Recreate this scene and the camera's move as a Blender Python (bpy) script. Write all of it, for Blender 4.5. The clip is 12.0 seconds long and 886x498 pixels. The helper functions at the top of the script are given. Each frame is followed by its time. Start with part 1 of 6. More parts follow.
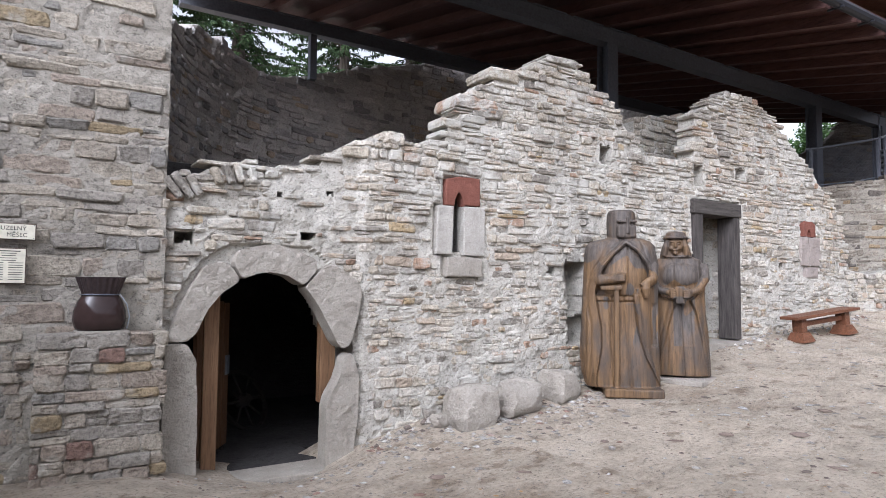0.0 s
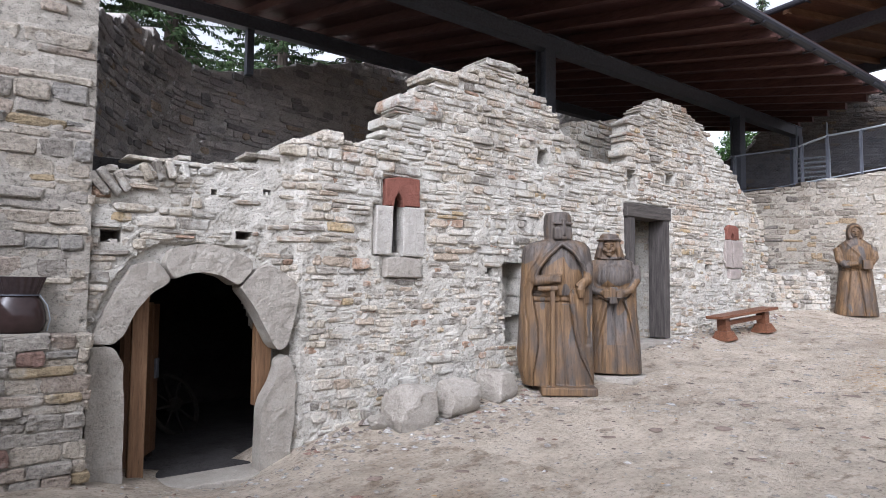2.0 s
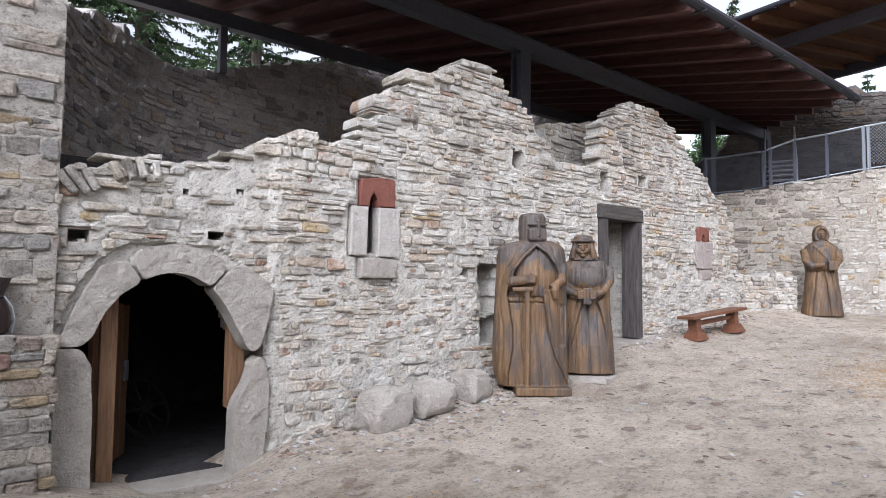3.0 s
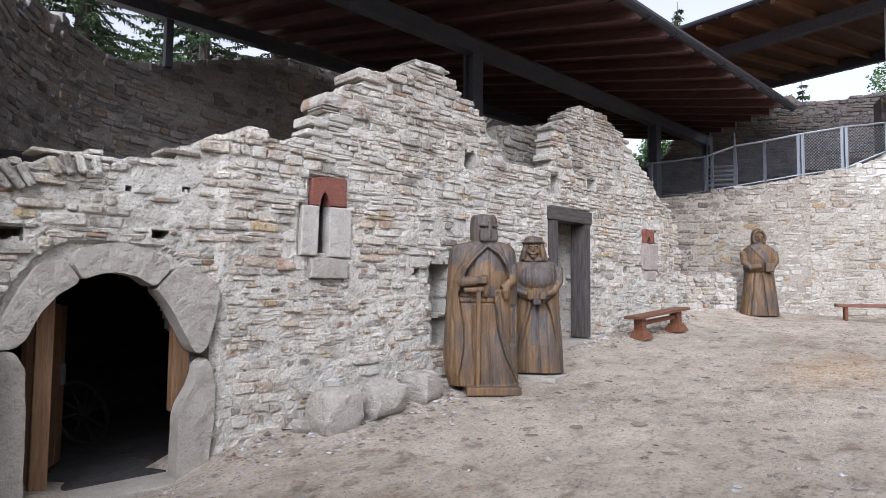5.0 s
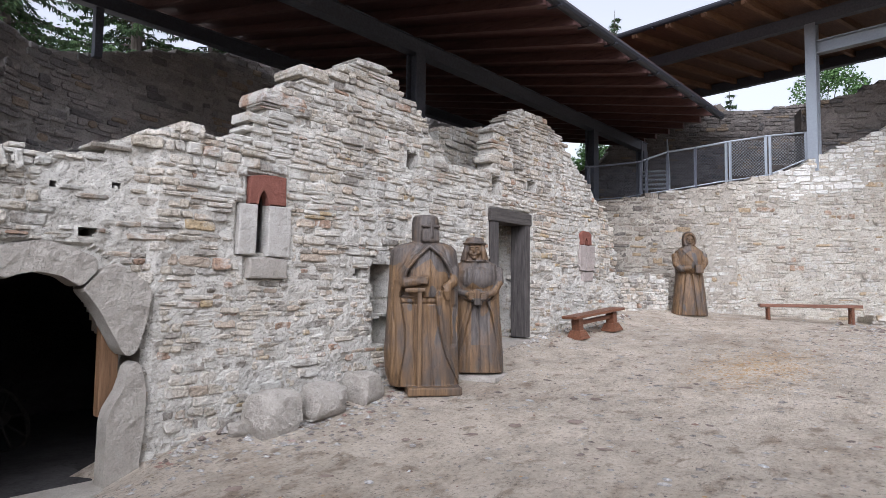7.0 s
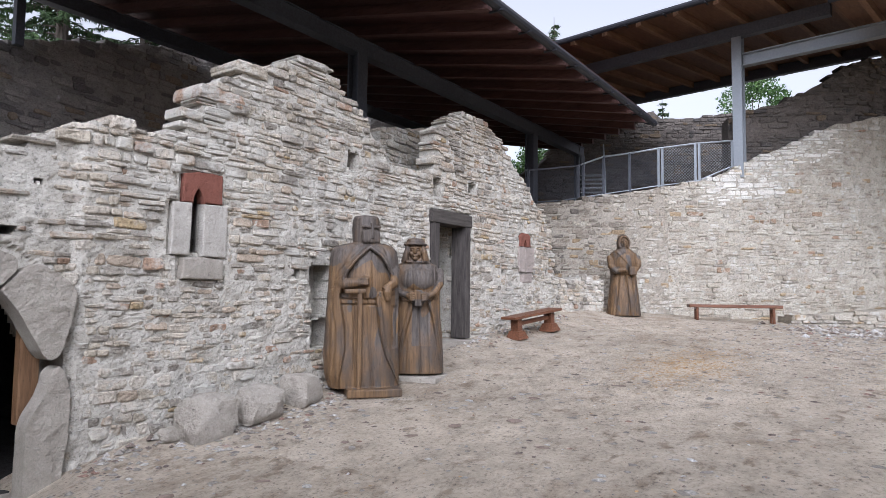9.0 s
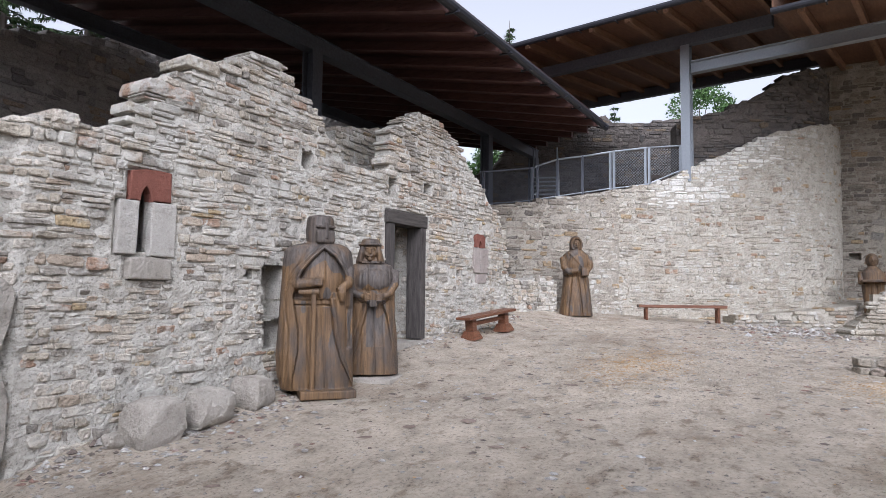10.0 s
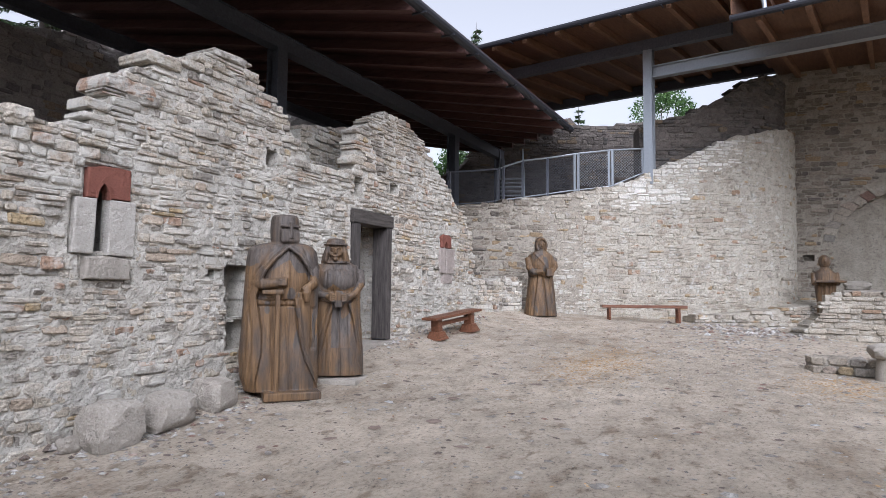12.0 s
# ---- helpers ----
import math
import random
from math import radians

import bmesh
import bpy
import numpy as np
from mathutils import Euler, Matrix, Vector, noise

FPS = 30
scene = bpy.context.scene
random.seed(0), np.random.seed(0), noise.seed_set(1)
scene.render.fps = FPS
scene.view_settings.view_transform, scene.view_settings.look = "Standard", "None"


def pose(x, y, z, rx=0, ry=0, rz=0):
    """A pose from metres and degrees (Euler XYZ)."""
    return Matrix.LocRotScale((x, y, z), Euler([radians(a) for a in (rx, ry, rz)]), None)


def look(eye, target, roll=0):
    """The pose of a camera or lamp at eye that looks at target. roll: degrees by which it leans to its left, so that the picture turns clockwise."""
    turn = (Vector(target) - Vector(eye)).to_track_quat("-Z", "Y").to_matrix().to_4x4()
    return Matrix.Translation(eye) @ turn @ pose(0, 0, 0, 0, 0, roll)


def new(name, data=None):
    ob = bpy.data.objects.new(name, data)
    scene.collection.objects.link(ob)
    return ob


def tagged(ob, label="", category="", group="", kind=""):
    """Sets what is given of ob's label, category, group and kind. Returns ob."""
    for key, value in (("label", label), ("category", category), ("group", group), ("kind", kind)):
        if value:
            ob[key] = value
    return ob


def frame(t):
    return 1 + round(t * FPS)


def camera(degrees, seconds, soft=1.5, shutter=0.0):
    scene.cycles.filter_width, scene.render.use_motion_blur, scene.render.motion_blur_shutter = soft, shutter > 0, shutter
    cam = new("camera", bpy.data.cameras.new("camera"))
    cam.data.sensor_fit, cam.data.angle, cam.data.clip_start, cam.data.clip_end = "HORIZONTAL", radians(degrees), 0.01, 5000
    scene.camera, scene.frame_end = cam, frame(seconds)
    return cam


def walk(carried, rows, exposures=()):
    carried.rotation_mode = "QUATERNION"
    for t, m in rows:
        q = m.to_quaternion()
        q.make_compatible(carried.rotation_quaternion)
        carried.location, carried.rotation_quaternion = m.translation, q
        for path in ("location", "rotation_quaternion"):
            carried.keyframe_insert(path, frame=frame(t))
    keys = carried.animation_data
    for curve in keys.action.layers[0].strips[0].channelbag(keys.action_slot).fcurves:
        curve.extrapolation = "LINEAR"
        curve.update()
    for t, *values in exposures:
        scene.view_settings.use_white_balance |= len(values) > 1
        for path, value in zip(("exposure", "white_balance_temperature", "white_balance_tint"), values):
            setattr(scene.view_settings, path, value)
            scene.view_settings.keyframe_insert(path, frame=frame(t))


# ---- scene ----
CAM_ROWS = [
    (0, -32.92, 3.31, -0.52), (0.5, -34.37, 3.33, -0.53), (1, -35.77, 3.36, -0.54), (1.5, -37.01, 3.39, -0.54),
    (2, -38.34, 3.41, -0.56), (2.5, -39.52, 3.46, -0.56), (4.5, -43.63, 3.56, -0.57), (5, -44.87, 3.58, -0.6),
    (5.5, -46.1, 3.6, -0.6), (6, -47.36, 3.62, -0.6), (6.5, -48.63, 3.64, -0.63), (7, -50.1, 3.68, -0.64),
    (9, -55.39, 3.83, -0.64), (9.5, -57.3, 3.88, -0.66), (10, -59.4, 3.93, -0.64), (10.5, -61.17, 3.97, -0.63),
    (11, -62.46, 4.0, -0.63), (11.5, -62.51, 3.99, -0.63), (12, -62.44, 3.99, -0.64)]
cam = camera(69.33, 12.0, 0.5)
walk(cam, [(t, pose(0, 0, 1.6, 90 + p, r, w)) for t, w, p, r in CAM_ROWS], [(0, -0.52, 5650, 15.5), (2.5, -0.54, 5650, 15.5), (5.5, -0.74, 5650, 15.5), (9.5, -0.84, 5650, 15.5), (12, -0.92, 5650, 15.5)])

# ---- light: overcast sky over an open court ----
world = bpy.data.worlds.new("overcast_sky")
scene.world = world
world.use_nodes = True
wn, wl = world.node_tree.nodes, world.node_tree.links
sky = wn.new("ShaderNodeTexSky")
sky.sky_type, sky.sun_disc = "NISHITA", False
sky.sun_elevation, sky.sun_rotation = radians(38), radians(235)
sky.dust_density, sky.air_density, sky.ozone_density = 6.0, 1.0, 1.0
pale = wn.new("ShaderNodeHueSaturation")
pale.inputs["Saturation"].default_value, pale.inputs["Value"].default_value = 0.06, 3.3
wl.new(sky.outputs[0], pale.inputs["Color"])
bg = wn["Background"]
wl.new(pale.outputs[0], bg.inputs[0])
bg.inputs[1].default_value = 0.15
sun_data = bpy.data.lights.new("sun", "SUN")
sun_data.energy, sun_data.angle, sun_data.color = 0.35, radians(40), (1.0, 0.97, 0.93)
sun = new("sun", sun_data)
sun.matrix_world = look((0, 0, 30), (20, 14, 30 - 19))


# ---- materials ----
def nodes_of(name, rough=0.9, metal=0.0):
    m = bpy.data.materials.new(name)
    m.use_nodes = True
    n = m.node_tree.nodes
    b = n["Principled BSDF"]
    b.inputs["Roughness"].default_value = rough
    b.inputs["Metallic"].default_value = metal
    b.inputs["Specular IOR Level"].default_value = 0.25
    return m, n, m.node_tree.links, b


def coords(n, l, scale=(1, 1, 1), kind="Object"):
    tc, mp = n.new("ShaderNodeTexCoord"), n.new("ShaderNodeMapping")
    mp.inputs["Scale"].default_value = scale
    l.new(tc.outputs[kind], mp.inputs[0])
    return mp.outputs[0]


def position(n, l, scale=(1, 1, 1)):
    g, mp = n.new("ShaderNodeNewGeometry"), n.new("ShaderNodeMapping")
    mp.inputs["Scale"].default_value = scale
    l.new(g.outputs["Position"], mp.inputs[0])
    return mp.outputs[0]


def tex_noise(n, l, vec, scale, detail=6, rough=0.6):
    t = n.new("ShaderNodeTexNoise")
    t.inputs["Scale"].default_value, t.inputs["Detail"].default_value, t.inputs["Roughness"].default_value = scale, detail, rough
    l.new(vec, t.inputs["Vector"])
    return t.outputs["Fac"]


def ramp(n, l, fac, stops, constant=False):
    r = n.new("ShaderNodeValToRGB")
    e = r.color_ramp.elements
    while len(e) < len(stops):
        e.new(0.5)
    for el, (p, c) in zip(e, stops):
        el.position, el.color = p, (*c, 1) if len(c) == 3 else c
    if constant:
        r.color_ramp.interpolation = "CONSTANT"
    l.new(fac, r.inputs[0])
    return r.outputs[0]


def mix(n, l, a, b, fac, mode="MIX"):
    m = n.new("ShaderNodeMix")
    m.data_type, m.blend_type = "RGBA", mode
    for sock, v in ((m.inputs[6], a), (m.inputs[7], b), (m.inputs[0], fac)):
        if isinstance(v, (tuple, list)):
            sock.default_value = (*v, 1)
        elif isinstance(v, (int, float)):
            sock.default_value = v
        else:
            l.new(v, sock)
    return m.outputs[2]


def bump(n, l, b, height, strength, dist):
    k = n.new("ShaderNodeBump")
    k.inputs["Strength"].default_value, k.inputs["Distance"].default_value = strength, dist
    l.new(height, k.inputs["Height"])
    l.new(k.outputs[0], b.inputs["Normal"])


def grey(v):
    return (v, v, v)


def stone_material(name, stops, wash, wash_amount, single=False, dirt=0.5):
    """Rubble stone: a colour of its own for each stone, grain, lime wash left in patches, dirt."""
    m, n, l, b = nodes_of(name, 0.92)
    pos = position(n, l)
    if single:
        own = n.new("ShaderNodeObjectInfo").outputs["Random"]
    else:
        own = n.new("ShaderNodeNewGeometry").outputs["Random Per Island"]
    col = ramp(n, l, own, stops, True)
    fine = tex_noise(n, l, pos, 34, 8, 0.7)
    mid = tex_noise(n, l, pos, 5.5, 6, 0.65)
    big = tex_noise(n, l, pos, 0.9, 4, 0.6)
    col = mix(n, l, col, ramp(n, l, fine, [(0.3, grey(0.35)), (0.5, grey(1.0)), (0.72, grey(1.34))]), 0.9, "MULTIPLY")
    lime = n.new("ShaderNodeMath")
    lime.operation = "MULTIPLY_ADD"
    lime.inputs[1].default_value = 0.6
    l.new(mid, lime.inputs[0])
    half = n.new("ShaderNodeMath")
    half.operation = "MULTIPLY"
    half.inputs[1].default_value = 0.4
    l.new(big, half.inputs[0])
    l.new(half.outputs[0], lime.inputs[2])
    c = 0.5 + (0.5 - wash_amount) * 0.32
    lime_mask = ramp(n, l, lime.outputs[0], [(c - 0.035, grey(0)), (c + 0.06, grey(0.9))])
    col = mix(n, l, col, wash, lime_mask)
    dirty = ramp(n, l, tex_noise(n, l, pos, 2.2, 8, 0.7), [(0.3, grey(1 - dirt)), (0.55, grey(1))])
    col = mix(n, l, col, dirty, 0.6, "MULTIPLY")
    pits = tex_noise(n, l, position(n, l, (1, 1, 1.5)), 15, 6, 0.72)
    col = mix(n, l, col, ramp(n, l, pits, [(0.32, grey(0.4)), (0.39, grey(0.98)), (0.7, grey(1.12))]), 0.8, "MULTIPLY")
    l.new(col, b.inputs["Base Color"])
    h = n.new("ShaderNodeMath")
    h.operation = "MULTIPLY_ADD"
    h.inputs[1].default_value = 1.6
    l.new(pits, h.inputs[0])
    l.new(fine, h.inputs[2])
    bump(n, l, b, h.outputs[0], 1.0, 0.02)
    return m


def mortar_material(name, light, dark, dirt=0.5):
    m, n, l, b = nodes_of(name, 0.95)
    pos = position(n, l)
    fine = tex_noise(n, l, pos, 45, 8, 0.7)
    mid = tex_noise(n, l, pos, 4, 8, 0.7)
    col = ramp(n, l, mid, [(0.3, dark), (0.6, light)])
    col = mix(n, l, col, ramp(n, l, fine, [(0.34, grey(0.75 - dirt)), (0.45, grey(0.95)), (0.7, grey(1.12))]), 0.85, "MULTIPLY")
    pits = tex_noise(n, l, position(n, l, (1, 1, 1.4)), 13, 7, 0.74)
    col = mix(n, l, col, ramp(n, l, pits, [(0.34, grey(0.34)), (0.43, grey(0.95)), (0.7, grey(1.18))]), 0.85, "MULTIPLY")
    l.new(col, b.inputs["Base Color"])
    h = n.new("ShaderNodeMath")
    h.operation = "MULTIPLY_ADD"
    h.inputs[1].default_value = 1.8
    l.new(pits, h.inputs[0])
    l.new(fine, h.inputs[2])
    bump(n, l, b, h.outputs[0], 0.9, 0.016)
    return m


WHITE_STOPS = [(0.0, (0.410, 0.356, 0.278)), (0.2, (0.472, 0.415, 0.337)), (0.42, (0.323, 0.286, 0.236)), (0.58, (0.410, 0.333, 0.252)), (0.7, (0.261, 0.231, 0.192)),
               (0.8, (0.510, 0.457, 0.379)), (0.935, (0.336, 0.228, 0.158)), (0.97, (0.385, 0.293, 0.173))]
BEIGE_STOPS = [(0.0, (0.342, 0.296, 0.237)), (0.25, (0.285, 0.255, 0.216)), (0.5, (0.380, 0.332, 0.266)), (0.72, (0.314, 0.259, 0.207)), (0.86, (0.247, 0.228, 0.199)),
               (0.94, (0.294, 0.228, 0.141)), (0.98, (0.199, 0.127, 0.100))]
FAR_STOPS = [(0.0, (0.37, 0.325, 0.258)), (0.3, (0.325, 0.28, 0.222)), (0.58, (0.405, 0.365, 0.3)), (0.86, (0.27, 0.235, 0.19)), (0.92, (0.33, 0.245, 0.15)), (0.97, (0.29, 0.2, 0.135))]
BROWN_STOPS = [(0.0, (0.479, 0.433, 0.399)), (0.3, (0.388, 0.359, 0.336)), (0.6, (0.524, 0.479, 0.439)), (0.8, (0.274, 0.257, 0.245)), (0.92, (0.456, 0.365, 0.274))]
# old brown stone, darkened to hold the main roof's shade in its colour
OLD_SHADED_STOPS = [(0.0, (0.25, 0.212, 0.168)), (0.3, (0.205, 0.174, 0.14)), (0.6, (0.30, 0.256, 0.203)), (0.8, (0.16, 0.138, 0.116)), (0.92, (0.285, 0.21, 0.13))]
# weathered brown stone, taken darker to include the shade beneath the roofs
UMBER_SHADED_STOPS = [(0.0, (0.123, 0.107, 0.093)), (0.3, (0.101, 0.087, 0.076)), (0.6, (0.140, 0.121, 0.104)), (0.8, (0.081, 0.073, 0.067)), (0.92, (0.151, 0.115, 0.079))]
LIME_STOPS = [(0.0, (0.560, 0.521, 0.454)), (0.35, (0.627, 0.594, 0.532)), (0.7, (0.470, 0.426, 0.353)), (0.9, (0.526, 0.431, 0.302))]
MAT = {}
for key, stops, wash, amount in (("white", WHITE_STOPS, (0.525, 0.497, 0.437), 0.45), ("beige", BEIGE_STOPS, (0.42, 0.385, 0.325), 0.2),
                                 ("far", FAR_STOPS, (0.47, 0.445, 0.395), 0.4), ("brown", BROWN_STOPS, (0.38, 0.35, 0.32), 0.1),
                                 ("lime", LIME_STOPS, (0.6, 0.575, 0.52), 0.55), ("old", OLD_SHADED_STOPS, (0.32, 0.295, 0.26), 0.2), ("umber", UMBER_SHADED_STOPS, (0.25, 0.225, 0.2), 0.1)):
    MAT[key] = stone_material(key + "_rubble", stops, wash, amount)
    MAT[key + "_one"] = stone_material(key + "_rubble_stone", stops, wash, amount, True)
MAT["white_mortar"] = mortar_material("limewashed_mortar", (0.505, 0.473, 0.412), (0.345, 0.314, 0.262), 0.4)
MAT["beige_mortar"] = mortar_material("grey_beige_mortar", (0.365, 0.33, 0.278), (0.255, 0.23, 0.192), 0.4)
MAT["far_mortar"] = mortar_material("pale_mortar", (0.41, 0.375, 0.31), (0.295, 0.262, 0.21), 0.4)
MAT["brown_mortar"] = mortar_material("old_brown_mortar", (0.48, 0.445, 0.405), (0.36, 0.325, 0.295), 0.4)
MAT["old_shaded_mortar"] = mortar_material("old_shaded_brown_mortar", (0.34, 0.303, 0.247), (0.235, 0.206, 0.166), 0.4)
MAT["umber_mortar"] = mortar_material("old_umber_shaded_mortar", (0.135, 0.115, 0.1), (0.09, 0.077, 0.068), 0.4)


def dressed_material(name, a, c, rough=0.9, depth=0.012):
    m, n, l, b = nodes_of(name, rough)
    pos = position(n, l)
    mid, fine = tex_noise(n, l, pos, 3.5, 8, 0.65), tex_noise(n, l, pos, 60, 6, 0.7)
    col = ramp(n, l, mid, [(0.3, a), (0.7, c)])
    col = mix(n, l, col, ramp(n, l, fine, [(0.3, grey(0.75)), (0.7, grey(1.12))]), 0.8, "MULTIPLY")
    pits = tex_noise(n, l, pos, 17, 5, 0.7)
    col = mix(n, l, col, ramp(n, l, pits, [(0.3, grey(0.6)), (0.4, grey(1.0)), (0.7, grey(1.08))]), 0.8, "MULTIPLY")
    l.new(col, b.inputs["Base Color"])
    h = n.new("ShaderNodeMath")
    h.operation = "MULTIPLY_ADD"
    h.inputs[1].default_value = 2.5
    l.new(pits, h.inputs[0])
    l.new(fine, h.inputs[2])
    bump(n, l, b, h.outputs[0], 0.9, depth)
    return m


MAT["dressed"] = dressed_material("dressed_sandstone", (0.27, 0.238, 0.2), (0.38, 0.345, 0.292))
MAT["dressed_pale"] = dressed_material("pale_dressed_sandstone", (0.36, 0.33, 0.285), (0.46, 0.43, 0.38))
MAT["red"] = dressed_material("red_sandstone", (0.15, 0.055, 0.038), (0.22, 0.088, 0.062))
MAT["boulder"] = dressed_material("field_boulder", (0.34, 0.3, 0.25), (0.53, 0.48, 0.41), 0.95, 0.03)


def wood_material(name, a, c, grain_scale=(14, 14, 1.2), rough=0.6, streak=None, patch=(0.45, 0.62)):
    """Wood with the grain along local z; streak is a second colour of weathered or stained patches."""
    m, n, l, b = nodes_of(name, rough)
    vec = coords(n, l, grain_scale)
    g = tex_noise(n, l, vec, 2.2, 8, 0.65)
    col = ramp(n, l, g, [(0.3, a), (0.68, c)])
    if streak:
        s = tex_noise(n, l, coords(n, l, (2.2, 2.2, 0.8)), 1.6, 5, 0.6)
        col = mix(n, l, col, streak, ramp(n, l, s, [(patch[0], grey(0)), (patch[1], grey(0.85))]))
    checks = tex_noise(n, l, coords(n, l, tuple(2.2 * v for v in grain_scale)), 3.1, 5, 0.7)
    col = mix(n, l, col, ramp(n, l, checks, [(0.33, grey(0.35)), (0.42, grey(1.0)), (0.7, grey(1.15))]), 0.8, "MULTIPLY")
    l.new(col, b.inputs["Base Color"])
    bump(n, l, b, checks, 0.6, 0.01)
    return m


MAT["carved"] = wood_material("weathered_carved_wood", (0.05, 0.03, 0.017), (0.185, 0.112, 0.055), (13, 13, 0.7), 0.5, (0.06, 0.048, 0.04), (0.46, 0.62))
MAT["carved_grey"] = wood_material("greyed_carved_wood", (0.03, 0.025, 0.022), (0.115, 0.094, 0.078), (13, 13, 0.7), 0.5, (0.12, 0.074, 0.04), (0.5, 0.64))
# old wood made almost black: the cellar's shade put into its colour
MAT["cellar_dim_wood"] = wood_material("shade_darkened_old_wood", (0.014, 0.011, 0.009), (0.035, 0.028, 0.024), rough=0.85)
MAT["grey_wood"] = wood_material("weathered_grey_timber", (0.026, 0.022, 0.02), (0.09, 0.078, 0.07), rough=0.8)
MAT["door_wood"] = wood_material("brown_door_boards", (0.06, 0.03, 0.016), (0.13, 0.068, 0.034), rough=0.6)
MAT["post_wood"] = wood_material("warm_brown_frame_board", (0.095, 0.05, 0.025), (0.2, 0.115, 0.06), rough=0.6)
MAT["bench_wood"] = wood_material("varnished_red_brown_wood", (0.085, 0.034, 0.018), (0.16, 0.07, 0.038), (1.5, 14, 14), 0.4)
MAT["deck_dark"] = wood_material("dark_red_brown_roof_boards", (0.04, 0.017, 0.015), (0.075, 0.032, 0.027), (8, 1, 8), 0.6)
MAT["deck_warm"] = wood_material("warm_brown_roof_boards", (0.075, 0.036, 0.02), (0.14, 0.072, 0.038), (1, 8, 8), 0.6)
MAT["rafter"] = wood_material("red_brown_rafter", (0.07, 0.034, 0.03), (0.12, 0.062, 0.052), (8, 1, 8), 0.6)
MAT["rafter_warm"] = wood_material("warm_rafter", (0.12, 0.06, 0.034), (0.2, 0.11, 0.06), (1, 8, 8), 0.6)


def metal_material(name, col, rough, metal, speck=0.2):
    m, n, l, b = nodes_of(name, rough, metal)
    g = tex_noise(n, l, position(n, l), 22, 6, 0.6)
    c = mix(n, l, col, ramp(n, l, g, [(0.3, grey(1 - speck)), (0.7, grey(1 + speck))]), 1.0, "MULTIPLY")
    l.new(c, b.inputs["Base Color"])
    return m


MAT["steel_dark"] = metal_material("dark_painted_steel", (0.11, 0.115, 0.132), 0.5, 0.2)
MAT["galvanised"] = metal_material("galvanised_steel", (0.33, 0.35, 0.37), 0.45, 0.6, 0.07)
MAT["gutter"] = metal_material("dark_grey_gutter", (0.022, 0.022, 0.026), 0.5, 0.0)


def ground_material():
    m, n, l, b = nodes_of("trodden_earth", 0.97)
    pos = position(n, l)
    big, mid = tex_noise(n, l, pos, 0.45, 5, 0.6), tex_noise(n, l, pos, 2.6, 8, 0.72)
    scuff = tex_noise(n, l, position(n, l, (1.0, 1.35, 1.0)), 3.4, 5, 0.65)
    fine, grit = tex_noise(n, l, pos, 24, 8, 0.8), tex_noise(n, l, pos, 95, 4, 0.7)
    col = ramp(n, l, mid, [(0.3, (0.345, 0.288, 0.222)), (0.5, (0.505, 0.425, 0.33)), (0.7, (0.61, 0.528, 0.425))])
    col = mix(n, l, col, ramp(n, l, big, [(0.35, grey(0.85)), (0.65, grey(1.1))]), 1.0, "MULTIPLY")
    col = mix(n, l, col, ramp(n, l, scuff, [(0.35, (0.52, 0.47, 0.42)), (0.43, grey(1.0)), (0.7, grey(1.12))]), 0.75, "MULTIPLY")
    col = mix(n, l, col, ramp(n, l, fine, [(0.35, grey(0.28)), (0.46, grey(0.95)), (0.7, grey(1.22))]), 0.9, "MULTIPLY")
    litter = ramp(n, l, tex_noise(n, l, position(n, l, (1.0, 1.6, 1.0)), 0.55, 7, 0.7), [(0.52, grey(0)), (0.66, grey(0.6))])
    col = mix(n, l, col, mix(n, l, (0.3, 0.215, 0.14), ramp(n, l, fine, [(0.35, grey(0.4)), (0.65, grey(1.3))]), 1.0, "MULTIPLY"), litter)
    chips = ramp(n, l, grit, [(0.64, grey(0)), (0.69, grey(0.7))])
    col = mix(n, l, col, (0.5, 0.46, 0.41), chips)
    l.new(col, b.inputs["Base Color"])
    h = n.new("ShaderNodeMath")
    h.operation = "ADD"
    l.new(scuff, h.inputs[0])
    l.new(fine, h.inputs[1])
    bump(n, l, b, h.outputs[0], 1.0, 0.06)
    return m


MAT["ground"] = ground_material()


def plain(name, col, rough=0.7, metal=0.0):
    m, n, l, b = nodes_of(name, rough, metal)
    l.new(mix(n, l, col, ramp(n, l, tex_noise(n, l, position(n, l), 18, 5, 0.6), [(0.3, grey(0.85)), (0.7, grey(1.12))]), 1.0, "MULTIPLY"), b.inputs["Base Color"])
    return m


# ---- mesh helpers ----
def link_mesh(name, verts, faces, material, parent=None, label="", smooth=False):
    me = bpy.data.meshes.new(name)
    me.from_pydata([tuple(v) for v in verts], [], faces)
    me.materials.append(material)
    if smooth:
        me.shade_smooth()
    ob = new(name, me)
    if parent is not None:
        ob.parent = parent
    if label:
        ob["label"] = label
    return ob


def part(name, bm, material, parent=None, label="", smooth=False):
    """One bmesh as one mesh object, under a thing or a part."""
    me = bpy.data.meshes.new(name)
    bmesh.ops.recalc_face_normals(bm, faces=bm.faces)
    bm.to_mesh(me)
    bm.free()
    me.materials.append(material)
    if smooth:
        me.shade_smooth()
    ob = new(name, me)
    if parent is not None:
        ob.parent = parent
    if label:
        ob["label"] = label
    return ob


def thing(name, m, label, category, group="", kind=""):
    ob = new(name)
    ob.matrix_world = m
    ob.empty_display_size = 0.2
    return tagged(ob, label, category, group, kind)


